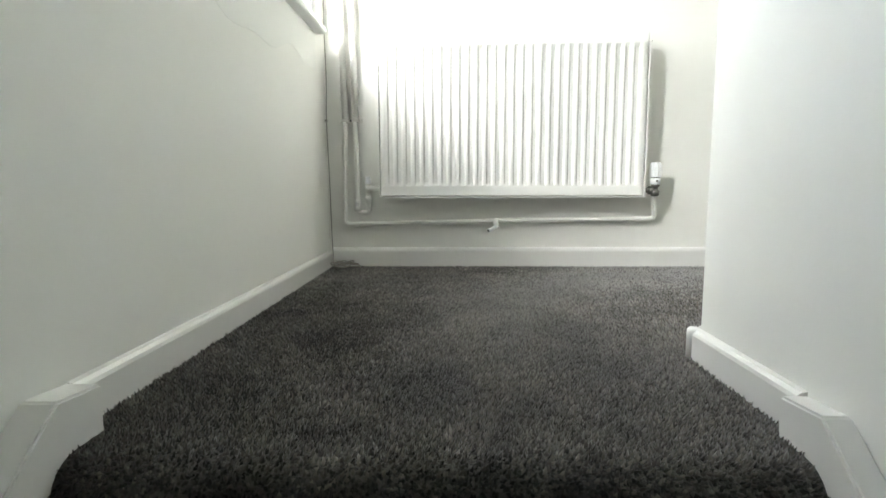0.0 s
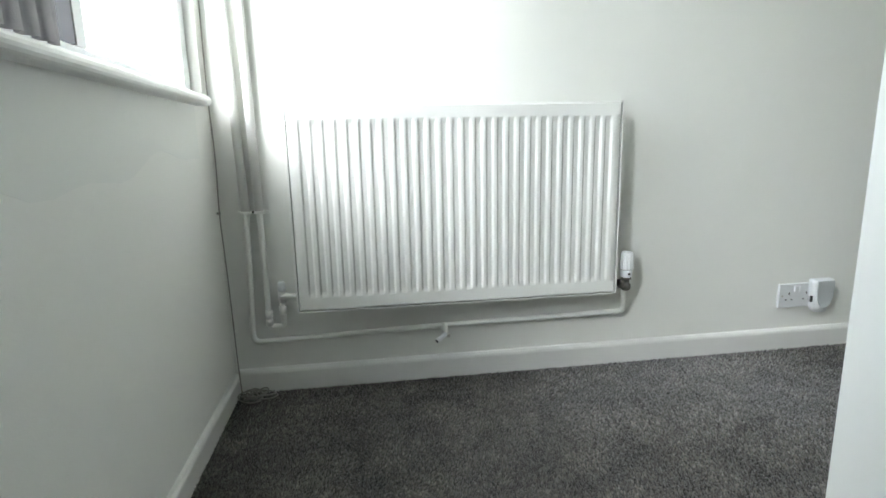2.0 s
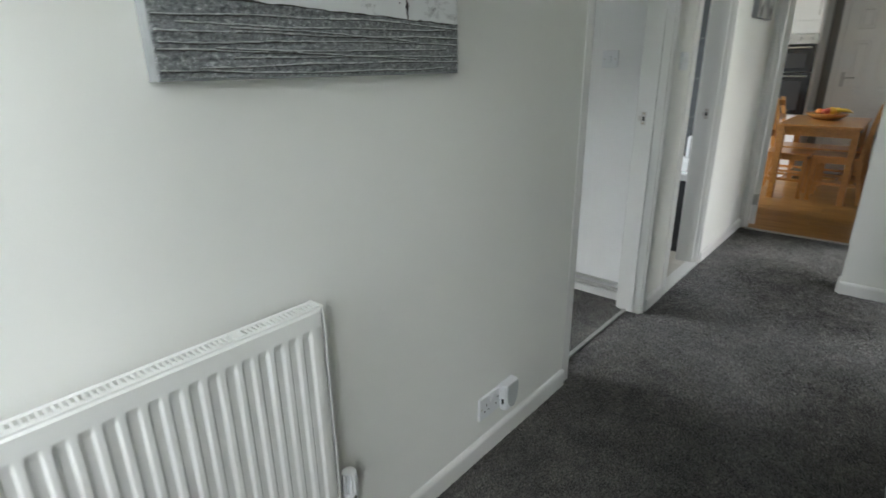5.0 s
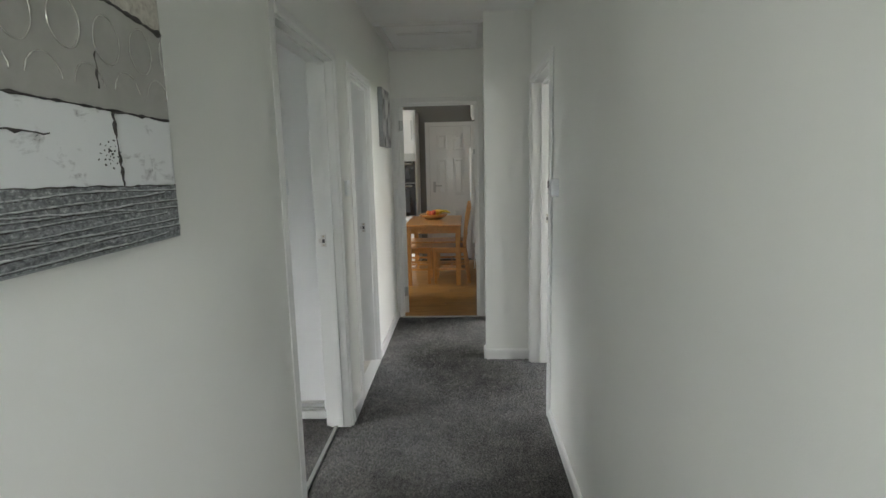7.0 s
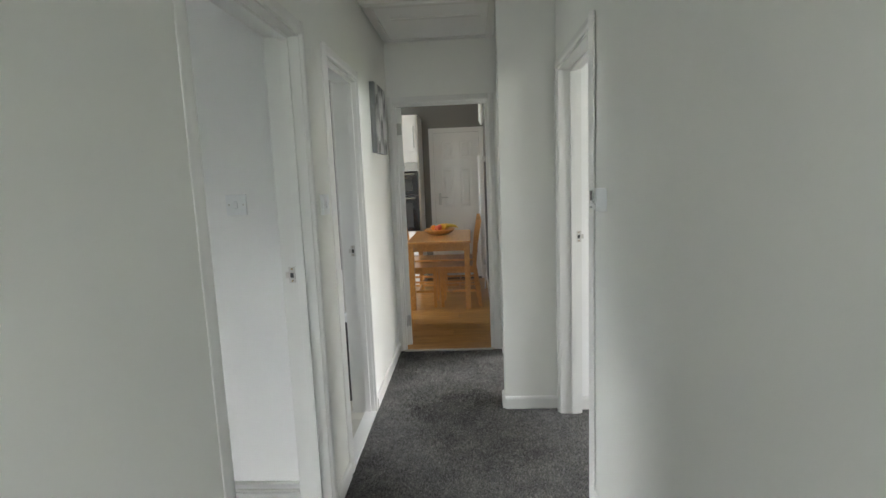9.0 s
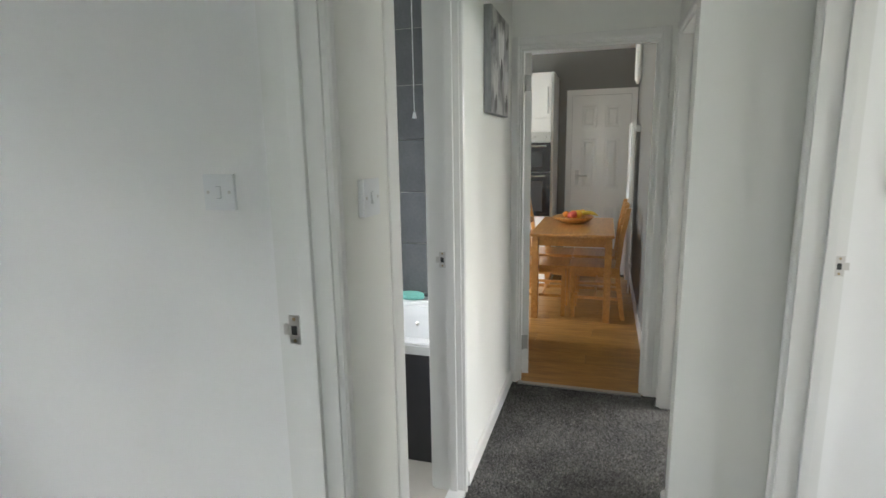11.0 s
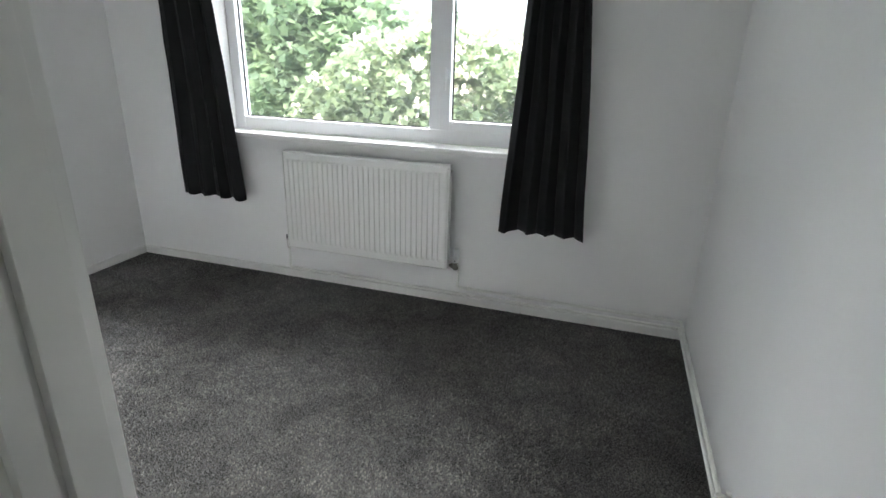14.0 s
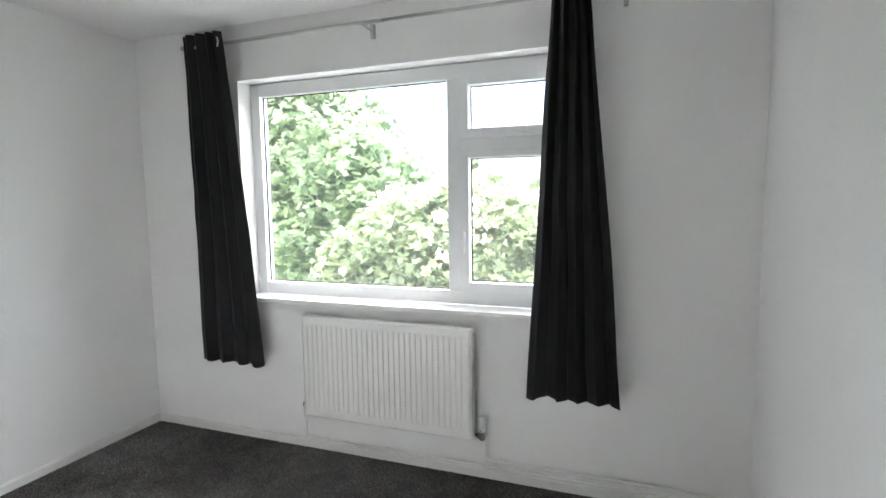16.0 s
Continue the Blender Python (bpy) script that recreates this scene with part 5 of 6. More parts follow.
def curtain(name, top_x, bottom_x, z0, z1, y, folds, phase, label):
    """Heavy eyelet curtain: folds run full height and flare towards the hem."""
    ob = thing(name, ((bottom_x[0] + bottom_x[1]) / 2, y, z0), label, "curtain", "bedroom curtains")
    bm = bmesh.new()
    nu, nv = folds * 16, 40
    rows = []
    for j in range(nv + 1):
        v = j / nv
        z = z1 + (z0 - z1) * v
        s = v ** 0.9
        row = []
        for i in range(nu + 1):
            u = i / nu
            a, b = top_x[0] + (bottom_x[0] - top_x[0]) * s, top_x[1] + (bottom_x[1] - top_x[1]) * s
            w = 2 * math.pi * (u * folds + phase) + 1.6 * noise.noise(Vector((u * 2.2, v * 0.8, phase * 5)))
            amp = (0.019 + 0.003 * v) * (0.75 + 0.35 * noise.noise(Vector((u * 5, v * 1.3, phase * 9))))
            x = a + (b - a) * u + 0.008 * math.sin(2 * w) * v + 0.010 * noise.noise(Vector((u * 3, v * 4, phase + 3)))
            hem = (0.011 * abs(math.sin(w * 0.5 + phase)) + 0.020 * noise.noise(Vector((u * 7, phase, 2))) - 0.008) * v ** 10
            row.append(bm.verts.new((x, y - 0.024 * (1 - v) ** 2 + amp * math.sin(w) + 0.004 * noise.noise(Vector((u * 20, v * 12, phase))), z + hem)))
        rows.append(row)
    for a, b in zip(rows, rows[1:]):
        for i in range(nu):
            bm.faces.new((a[i], a[i + 1], b[i + 1], b[i])).smooth = True
    cloth = wpart("cloth", bm, BLACKOUT, ob)
    mod = cloth.modifiers.new("thick", "SOLIDIFY")
    mod.thickness = 0.003
    x = top_x[0] + (top_x[1] - top_x[0]) * 0.93
    bm = bmesh.new()
    ring = [Vector((x + 0.019 * math.cos(a), y - 0.030 - 0.012 * math.cos(a), z1 - 0.060 + 0.024 * math.sin(a))) for a in (2 * math.pi * q / 24 for q in range(25))]
    tube(bm, ring, 0.0045, 8, False)
    wpart("eyelet", bm, CHROME, ob, "chrome eyelet")
    return ob


curtain("curtain", (-0.022, 0.255), (-0.040, 0.420), 0.492, 2.405, 4.590, 4, 0.10, "black eyelet blackout curtain with a ragged-looking hem")
curtain("curtain", (2.10, 2.255), (1.985, 2.402), 0.495, 2.405, 4.590, 4, 0.45, "black eyelet blackout curtain bunched beside the casement")
rod = thing("curtain_rail", (1.2, 4.59, 2.345), "slim grey metal curtain pole on brackets", "curtain rail")
bm = bmesh.new()
tube(bm, [(-0.02, 4.59, 2.345), (1.25, 4.59, 2.345)], 0.0095, 12)
wpart("pole", bm, STEEL, rod)
bm = bmesh.new()
tube(bm, [(1.20, 4.59, 2.345), (2.46, 4.59, 2.345)], 0.008, 12)
wpart("inner_pole", bm, STEEL, rod)
for x in (-0.035, 2.475):
    bm = bmesh.new()
    lathe(bm, [(0.008, -0.02), (0.014, -0.014), (0.014, 0.014), (0.008, 0.02)], (x, 4.59, 2.345), (1, 0, 0), 14)
    wpart("finial", bm, STEEL, rod)
for x in (0.06, 1.154, 2.40):
    bm = cube(x - 0.010, x + 0.010, 4.665, 4.691, 2.29, 2.36, 0.003)
    tube(bm, [(x, 4.675, 2.325), (x, 4.60, 2.325)], 0.006, 8)
    tube(bm, [(x - 0.008, 4.59, 2.338), (x + 0.008, 4.59, 2.338)], 0.014, 12)
    wpart("bracket", bm, STEEL, rod)

LOW, HIGH = 0.070, 0.105
pipe("heating_pipe", [(0.664, 4.655, 0.215), (0.664, 4.650, LOW), (2.932, 4.650, LOW), (2.932, 4.60, LOW), (2.932, 2.36, LOW)], 0.0078, "white painted pipe above the bedroom skirting", 0.012)
pipe("heating_pipe", [(1.752, 4.662, 0.235), (1.752, 4.655, HIGH), (2.936, 4.655, HIGH), (2.936, 4.60, HIGH), (2.936, 2.36, HIGH)], 0.0078, "white painted pipe above the bedroom skirting", 0.012)
for x in (1.82, 2.90):
    c = thing("pipe_joint", (x, 4.66, 0.095), "white painted pipe coupling by the skirting", "pipe")
    bm = bmesh.new()
    tube(bm, [(x - 0.012, 4.655, HIGH), (x + 0.012, 4.655, HIGH)], 0.0100, 12)
    tube(bm, [(x - 0.008, 4.650, LOW), (x + 0.016, 4.650, LOW)], 0.0100, 12)
    wpart("sleeve", bm, PIPE_PAINT, c)
for y in (3.455, 2.7):
    c = thing("pipe_clip", (2.955, y, 0.095), "white double pipe clip on the bedroom wall", "clip")
    wpart("bar", cube(2.950, 2.966, y - 0.011, y + 0.011, 0.056, 0.128, 0.003), PIPE_PAINT, c)
    wpart("cup", cube(2.922, 2.953, y - 0.009, y + 0.009, LOW - 0.010, HIGH + 0.010, 0.004), PIPE_PAINT, c)
lk = thing("lockshield_valve", (0.672, 4.64, 0.215), "small chrome valve at the bedroom radiator's other foot", "valve")
bm = bmesh.new()
tube(bm, [(0.664, 4.650, 0.200), (0.664, 4.645, 0.262)], [0.010, 0.012], 12)
tube(bm, [(0.664, 4.645, 0.243), (0.702, 4.640, 0.243)], 0.009, 10)
wpart("body", bm, CHROME, lk)
bm = bmesh.new()
tube(bm, [(0.664, 4.645, 0.262), (0.664, 4.645, 0.285)], [0.011, 0.009], 10)
wpart("cap", bm, DARK, lk)

# the bedroom door, folded right back along the wall
leaf = thing("bedroom_door", (1.65, 2.36, 0.008), "white painted bedroom door folded back against the wall", "door")
wpart("leaf", cube(1.205, 1.970, 2.343, 2.383, 0.008, 1.955, 0.002), GLOSS, leaf)
for z in (0.22, 1.78):
    bm = bmesh.new()
    tube(bm, [(1.974, 2.337, z - 0.04), (1.974, 2.337, z + 0.04)], 0.0055, 10)
    wpart("hinge", bm, STEEL, leaf)

# ---- bathroom ----
bath = thing("bath", (4.37, 3.1, 0), "white bath with a dark grey side panel", "bath")
bm = bmesh.new()
loops = [[(4.018, 2.318), (4.742, 2.318), (4.742, 3.945), (4.018, 3.945), 0.525], [(4.010, 2.316), (4.745, 2.316), (4.745, 3.948), (4.010, 3.948), 0.575], [(4.018, 2.318), (4.745, 2.318), (4.745, 3.945), (4.018, 3.945), 0.582],
         [(4.085, 2.39), (4.66, 2.39), (4.66, 3.87), (4.085, 3.87), 0.580], [(4.100, 2.41), (4.645, 2.41), (4.645, 3.85), (4.100, 3.85), 0.560], [(4.17, 2.50), (4.59, 2.50), (4.59, 3.72), (4.17, 3.72), 0.20]]
prev = None
for lp in loops:
    ring = [bm.verts.new((x, y, lp[4])) for x, y in lp[:4]]
    if prev:
        for k in range(4):
            bm.faces.new((prev[k], prev[(k + 1) % 4], ring[(k + 1) % 4], ring[k]))
    prev = ring
bm.faces.new(prev)
bmesh.ops.recalc_face_normals(bm, faces=bm.faces)
bmesh.ops.bevel(bm, geom=[e for e in bm.edges if not e.is_boundary], offset=0.008, segments=2, affect="EDGES")
wpart("tub", bm, BATH_WHITE, bath)
wpart("side_panel", cube(4.022, 4.036, 2.316, 3.945, 0.0, 0.528, 0.001), PANEL_DARK, bath, "dark grey bath panel")
bm = bmesh.new()
lathe(bm, [(0.012, 0), (0.011, 0.003), (0.004, 0.005)], (4.628, 2.66, 0.455), (-1, 0, 0.18), 16)
wpart("overflow", bm, CHROME, bath)

sp = bmesh.new()
seg = 40
rings = []
for s, z in ((0.90, 0.583), (1.0, 0.590), (1.0, 0.612), (0.92, 0.619)):
    rings.append([sp.verts.new((4.690 + s * 0.032 * math.sin(a) * (1 - 0.22 * math.cos(2 * a)), 2.715 + s * 0.078 * math.cos(a), z)) for a in (2 * math.pi * k / seg for k in range(seg))])
for a, b in zip(rings, rings[1:]):
    for k in range(seg):
        sp.faces.new((a[k], a[(k + 1) % seg], b[(k + 1) % seg], b[k])).smooth = True
sp.faces.new(rings[0][::-1])
sp.faces.new(rings[-1])
tagged(part("sponge", sp, TURQUOISE), "turquoise waisted sponge on the bath rim", "sponge")
bt = thing("shampoo_bottle", (4.70, 2.575, 0.582), "white shampoo bottle with a dark pump top", "bottle")
bm = bmesh.new()
lathe(bm, [(0.024, 0.0), (0.026, 0.004), (0.026, 0.15), (0.016, 0.170), (0.011, 0.176)], (4.70, 2.575, 0.582), (0, 0, 1), 18)
wpart("bottle", bm, PLASTIC, bt)
bm = bmesh.new()
lathe(bm, [(0.013, 0.175), (0.013, 0.200), (0.006, 0.203), (0.006, 0.226), (0.010, 0.228), (0.010, 0.240)], (4.70, 2.575, 0.582), (0, 0, 1), 12)
box(bm, 4.694, 4.706, 2.575, 2.62, 0.810, 0.822, 0.002)
wpart("pump", bm, DARK, bt)
bm = bmesh.new()
lathe(bm, [(0.020, 0), (0.021, 0.13), (0.012, 0.14), (0.012, 0.16)], (4.70, 2.515, 0.582), (0, 0, 1), 14)
tagged(part("shower_gel_bottle", bm, DARK), "dark shower gel bottle on the bath rim", "bottle")
sc = thing("shower_screen", (4.05, 2.345, 0.58), "chrome edge profile of a shower screen on the bath", "shower screen")
wpart("profile", cube(4.035, 4.065, 2.350, 2.384, 0.585, 2.02, 0.004), CHROME, sc)
pc = thing("pull_cord", (4.345, 2.543, 1.575), "white ceiling pull cord with a small knob", "pull cord")
bm = bmesh.new()
tube(bm, [(4.345, 2.543, CEIL), (4.345, 2.543, 1.60)], 0.0018, 6)
wpart("cord", bm, PLASTIC, pc)
bm = bmesh.new()
lathe(bm, [(0.004, 0.030), (0.006, 0.026), (0.011, 0.006), (0.011, 0.001), (0.008, 0.0)], (4.345, 2.543, 1.575), (0, 0, 1), 14)
wpart("knob", bm, PLASTIC, pc)
bm = bmesh.new()
lathe(bm, [(0.035, -0.03), (0.04, -0.02), (0.04, 0.0)], (4.345, 2.543, CEIL), (0, 0, 1), 20)
wpart("ceiling_rose", bm, PLASTIC, pc)

# ---- kitchen ----
tower = thing("oven_tower", (7.8, 2.53, 0), "white tall kitchen unit with a built-in double oven", "kitchen unit")
TX, TY0, TY1 = 7.5, 2.195, 2.815
wpart("carcass", cube(TX + 0.02, 8.098, TY0, TY1, 0.0, 2.18, 0.002), GLOSS, tower)
wpart("plinth", cube(TX + 0.04, TX + 0.06, TY0 + 0.002, TY1 - 0.002, 0.0, 0.12), PANEL_DARK, tower)
up = wpart("upper_door", cube(TX, TX + 0.019, TY0 + 0.02, TY1 - 0.02, 1.73, 2.165, 0.003), GLOSS, tower, "white shaker cupboard door")
for z0, z1, y0, y1 in ((1.73, 1.79, TY0 + 0.02, TY1 - 0.02), (2.105, 2.165, TY0 + 0.02, TY1 - 0.02), (1.79, 2.105, TY0 + 0.02, TY0 + 0.08), (1.79, 2.105, TY1 - 0.08, TY1 - 0.02)):
    wpart("door_rail", cube(TX - 0.005, TX + 0.001, y0, y1, z0, z1, 0.001), GLOSS, up)
bm = bmesh.new()
tube(bm, fillet([(TX, TY0 + 0.055, 1.78), (TX - 0.03, TY0 + 0.055, 1.78), (TX - 0.03, TY0 + 0.055, 2.03), (TX, TY0 + 0.055, 2.03)], 0.01), 0.006, 8)
wpart("handle", bm, STEEL, up)
wpart("filler_panel", cube(TX, TX + 0.019, TY0 + 0.02, TY1 - 0.02, 1.597, 1.725, 0.002), GLOSS, tower)
wpart("lower_door", cube(TX, TX + 0.019, TY0 + 0.02, TY1 - 0.02, 0.125, 0.722, 0.003), GLOSS, tower)
controls = wpart("control_panel", cube(TX - 0.012, TX + 0.019, TY0 + 0.02, TY1 - 0.02, 1.490, 1.592, 0.002), STEEL, tower, "steel oven control panel")
for k in range(5):
    bm = bmesh.new()
    lathe(bm, [(0.020, 0), (0.019, 0.018), (0.015, 0.020)], (TX - 0.012, TY0 + 0.08 + 0.11 * k, 1.542), (-1, 0, 0), 16)
    wpart("dial", bm, STEEL, controls)
for z0, z1 in ((1.190, 1.485), (0.730, 1.183)):
    od = wpart("oven_door", cube(TX - 0.018, TX + 0.019, TY0 + 0.02, TY1 - 0.02, z0, z1, 0.004), BLACK_GLASS, tower, "black glass oven door")
    bm = bmesh.new()
    zz = z1 - 0.035
    tube(bm, fillet([(TX - 0.018, TY0 + 0.07, zz), (TX - 0.055, TY0 + 0.07, zz), (TX - 0.055, TY1 - 0.07, zz), (TX - 0.018, TY1 - 0.07, zz)], 0.012), 0.009, 8)
    wpart("oven_handle", bm, STEEL, od)
    wpart("oven_window", cube(TX - 0.0195, TX - 0.017, TY0 + 0.10, TY1 - 0.10, z0 + 0.05, z1 - 0.09), DARK, od)


def panel_door(name, x, y0, y1, z1, label):
    """Six-panel moulded door in a frame, facing -x."""
    top = thing(name, (x, (y0 + y1) / 2, 0), label, "door", kind="structure")
    w = y1 - y0
    leaf_ = wpart("leaf", cube(x - 0.012, x - 0.004, y0, y1, 0.005, z1), GLOSS, top)
    sx = 0.11 * w / 0.62
    cols = [(y0 + sx, (y0 + y1) / 2 - sx * 0.42), ((y0 + y1) / 2 + sx * 0.42, y1 - sx)]
    for c0, c1 in cols:
        for r0, r1 in ((0.20, 0.78), (0.98, 1.52), (1.64, z1 - 0.11)):
            bm = bmesh.new()
            lp = []
            for d, h in ((0.0, 0.012), (0.012, 0.004), (0.022, 0.004), (0.040, 0.014)):
                lp.append([bm.verts.new((x - h, a, b)) for a, b in ((c0 + d, r0 + d), (c1 - d, r0 + d), (c1 - d, r1 - d), (c0 + d, r1 - d))])
            for a, b in zip(lp, lp[1:]):
                for k in range(4):
                    bm.faces.new((a[k], a[(k + 1) % 4], b[(k + 1) % 4], b[k]))
            bm.faces.new(lp[-1])
            bmesh.ops.recalc_face_normals(bm, faces=bm.faces)
            for v in bm.verts:
                v.co.x -= 0.0035
            wpart("panel", bm, GLOSS, leaf_)
    for a, b in ((y0 - 0.062, y0 - 0.002), (y1 + 0.002, y1 + 0.062)):
        wpart("architrave", cube(x - 0.018, x, a, b, 0, z1 + 0.065, 0.004), GLOSS, top)
    wpart("architrave", cube(x - 0.018, x, y0 - 0.002, y1 + 0.002, z1 + 0.003, z1 + 0.065, 0.004), GLOSS, top)
    hz = 1.10
    bk = wpart("handle_plate", cube(x - 0.022, x - 0.012, y1 - 0.085, y1 - 0.045, hz - 0.08, hz + 0.08, 0.003), STEEL, top, "satin steel handle plate")
    bm = bmesh.new()
    tube(bm, fillet([(x - 0.02, y1 - 0.065, hz + 0.02), (x - 0.06, y1 - 0.065, hz + 0.02), (x - 0.06, y1 - 0.18, hz + 0.02)], 0.01), 0.008, 8)
    wpart("handle", bm, STEEL, bk)
    return top


panel_door("door_6", 8.1, 1.432, 2.045, 1.985, "white six-panel kitchen door with a steel handle")

kd = thing("kitchen_door", (5.48, 2.14, 0.008), "white painted kitchen door standing wide open", "door")
ld = part("leaf", cube(0.0, 0.712, -0.040, 0.0, 0.0, 1.960, 0.002), GLOSS, kd)
for z in (0.212, 1.792):
    bm = bmesh.new()
    tube(bm, [(-0.006, -0.004, z - 0.046), (-0.006, -0.004, z + 0.046)], 0.006, 10)
    box(bm, -0.0015, 0.0005, -0.034, -0.006, z - 0.045, z + 0.045)
    part("hinge", bm, STEEL, kd, "steel butt hinge")
kd.location, kd.rotation_euler = (5.112, 2.133, 0.008), (0, 0, radians(12))

table = thing("dining_table", (6.95, 1.905, 0), "honey pine rectangular dining table", "table")
TZ = 0.735
wpart("tabletop", cube(6.262, 7.405, 1.578, 2.252, TZ - 0.024, TZ, 0.006, 3), PINE, table)
for x in (6.318, 7.350):
    for y in (1.622, 2.208):
        wpart("leg", cube(x - 0.028, x + 0.028, y - 0.028, y + 0.028, 0.0, TZ - 0.024, 0.004), PINE, table)
wpart("apron", cube(6.305, 6.325, 1.650, 2.180, TZ - 0.105, TZ - 0.024), PINE, table)
wpart("apron", cube(7.342, 7.362, 1.650, 2.180, TZ - 0.105, TZ - 0.024), PINE, table)
wpart("apron", cube(6.346, 7.322, 1.612, 1.632, TZ - 0.105, TZ - 0.024), PINE, table)
wpart("apron", cube(6.346, 7.322, 2.198, 2.218, TZ - 0.105, TZ - 0.024), PINE, table)


def dining_chair():
    """Pine chair facing +y, its base at the origin."""
    top = thing("dining_chair", (0, 0, 0), "honey pine dining chair with a ladder back", "chair", "chairs round the table")
    part("seat", cube(-0.195, 0.195, -0.19, 0.21, 0.425, 0.447, 0.006, 3), PINE, top)
    for x in (-0.165, 0.165):
        part("front_leg", cube(x - 0.018, x + 0.018, 0.155, 0.191, 0, 0.426, 0.003), PINE, top)
        bm = bmesh.new()
        pts = [(-0.235, 0.0), (-0.190, 0.30), (-0.180, 0.45), (-0.205, 0.70), (-0.250, 0.94)]
        rows = [[bm.verts.new((x + dx, y + dy, z)) for dx, dy in ((-0.015, -0.019), (0.015, -0.019), (0.015, 0.019), (-0.015, 0.019))] for y, z in pts]
        for a, b in zip(rows, rows[1:]):
            for k in range(4):
                bm.faces.new((a[k], a[(k + 1) % 4], b[(k + 1) % 4], b[k]))
        bm.faces.new(rows[0][::-1])
        bm.faces.new(rows[-1])
        part("back_leg", bm, PINE, top)
        part("side_rail", cube(x - 0.009, x + 0.009, -0.165, 0.157, 0.375, 0.425), PINE, top)
        part("stretcher", cube(x - 0.008, x + 0.008, -0.185, 0.157, 0.165, 0.190, 0.003), PINE, top)
    part("front_rail", cube(-0.148, 0.148, 0.164, 0.182, 0.375, 0.425), PINE, top)
    part("stretcher", cube(-0.158, 0.158, -0.02, 0.0, 0.168, 0.188, 0.003), PINE, top)
    for z, y in ((0.60, -0.195), (0.73, -0.209), (0.875, -0.238)):
        bm = bmesh.new()
        n = 10
        lo, hi = [], []
        for k in range(n + 1):
            x = -0.152 + 0.304 * k / n
            c = 0.018 * (1 - (2 * k / n - 1) ** 2)
            for lst, dz in ((lo, -0.028), (hi, 0.028 + 0.008 * (1 - (2 * k / n - 1) ** 2))):
                lst.append((bm.verts.new((x, y - c - 0.007, z + dz)), bm.verts.new((x, y - c + 0.007, z + dz))))
        for k in range(n):
            bm.faces.new((lo[k][0], lo[k + 1][0], hi[k + 1][0], hi[k][0]))
            bm.faces.new((lo[k + 1][1], lo[k][1], hi[k][1], hi[k + 1][1]))
            bm.faces.new((hi[k][0], hi[k + 1][0], hi[k + 1][1], hi[k][1]))
            bm.faces.new((lo[k + 1][0], lo[k][0], lo[k][1], lo[k + 1][1]))
        part("back_slat", bm, PINE, top)
    return top


chair = dining_chair()
chair.location = (6.575, 1.725, 0)
for x, y, r in ((7.08, 1.725, 0), (6.575, 2.150, 180), (7.08, 2.150, 180)):
    copy_thing(chair, pose(x, y, 0, 0, 0, r))

bowl = bmesh.new()
lathe(bowl, [(0.07, 0.0), (0.11, 0.008), (0.165, 0.038), (0.188, 0.062), (0.184, 0.066), (0.158, 0.046), (0.10, 0.018), (0.02, 0.014)], (6.97, 1.942, TZ), (0, 0, 1), 36)
tagged(part("fruit_bowl", bowl, PINE), "shallow turned wooden bowl of fruit on the table", "bowl")
FRUITS = {"orange": ((0.62, 0.20, 0.02), "ripe orange in the bowl"), "apple": ((0.42, 0.05, 0.03), "red apple in the bowl"), "lemon": ((0.66, 0.36, 0.03), "yellow lemon in the bowl")}
rng = random.Random(3)
for kind, (col, lab) in FRUITS.items():
    mat = material(kind + "_skin", col, 0.4, vary=0.12, patch_size=20, bump=0.2, bump_size=300)
    for k in range(4):
        a = rng.uniform(0, 6.28) if kind != "apple" else rng.uniform(1.5, 4.0)
        r = rng.uniform(0.02, 0.10)
        s = rng.uniform(0.030, 0.038)
        x, y, z = 6.97 + r * math.cos(a), 1.942 + r * math.sin(a), TZ + 0.022 + s + 0.25 * r + rng.uniform(0, 0.016)
        bm = bmesh.new()
        prof = [(s * math.sin(t) * (1 - 0.06 * math.cos(2 * t)) + 0.0004, -s * math.cos(t) * (0.95 if kind != "lemon" else 1.2)) for t in (math.pi * q / 10 for q in range(11))]
        lathe(bm, prof, (x, y, z), (rng.uniform(-0.5, 0.5), rng.uniform(-0.5, 0.5), 1) if kind != "lemon" else (rng.uniform(-1, 1), rng.uniform(-1, 1), 0.2), 14)
        tagged(part(kind, bm, mat), lab, "fruit", "fruit in the bowl")
mat = material("banana_skin", (0.62, 0.45, 0.05), 0.5, vary=0.2, patch_size=30)
bm = bmesh.new()
pts = [(6.97 + 0.02 * math.sin(t) - 0.02, 1.93 - 0.115 + 0.10 * math.cos(t), TZ + 0.055 + 0.045 * math.sin(t)) for t in (0.3 + 2.4 * k / 12 for k in range(13))]
tube(bm, pts, [0.006, 0.011, 0.015, 0.017, 0.018, 0.018, 0.018, 0.018, 0.017, 0.015, 0.011, 0.007, 0.005], 8)
tagged(part("banana", bm, mat), "yellow banana at the bowl's edge", "fruit", "fruit in the bowl")

vr = thing("towel_radiator", (7.5, 1.40, 0.0), "tall white vertical radiator on the kitchen wall", "radiator")
for k in range(7):
    wpart("column", cube(7.27 + 0.068 * k, 7.328 + 0.068 * k, 1.425, 1.455, 0.14, 1.65, 0.008), ENAMEL, vr)
wpart("header", cube(7.27, 7.74, 1.400, 1.424, 1.58, 1.62, 0.004), ENAMEL, vr)
wpart("header", cube(7.27, 7.74, 1.400, 1.424, 0.26, 0.30, 0.004), ENAMEL, vr)
wpart("bracket", cube(7.262, 7.30, 1.368, 1.410, 1.565, 1.625, 0.004), STEEL, vr)
bm = bmesh.new()
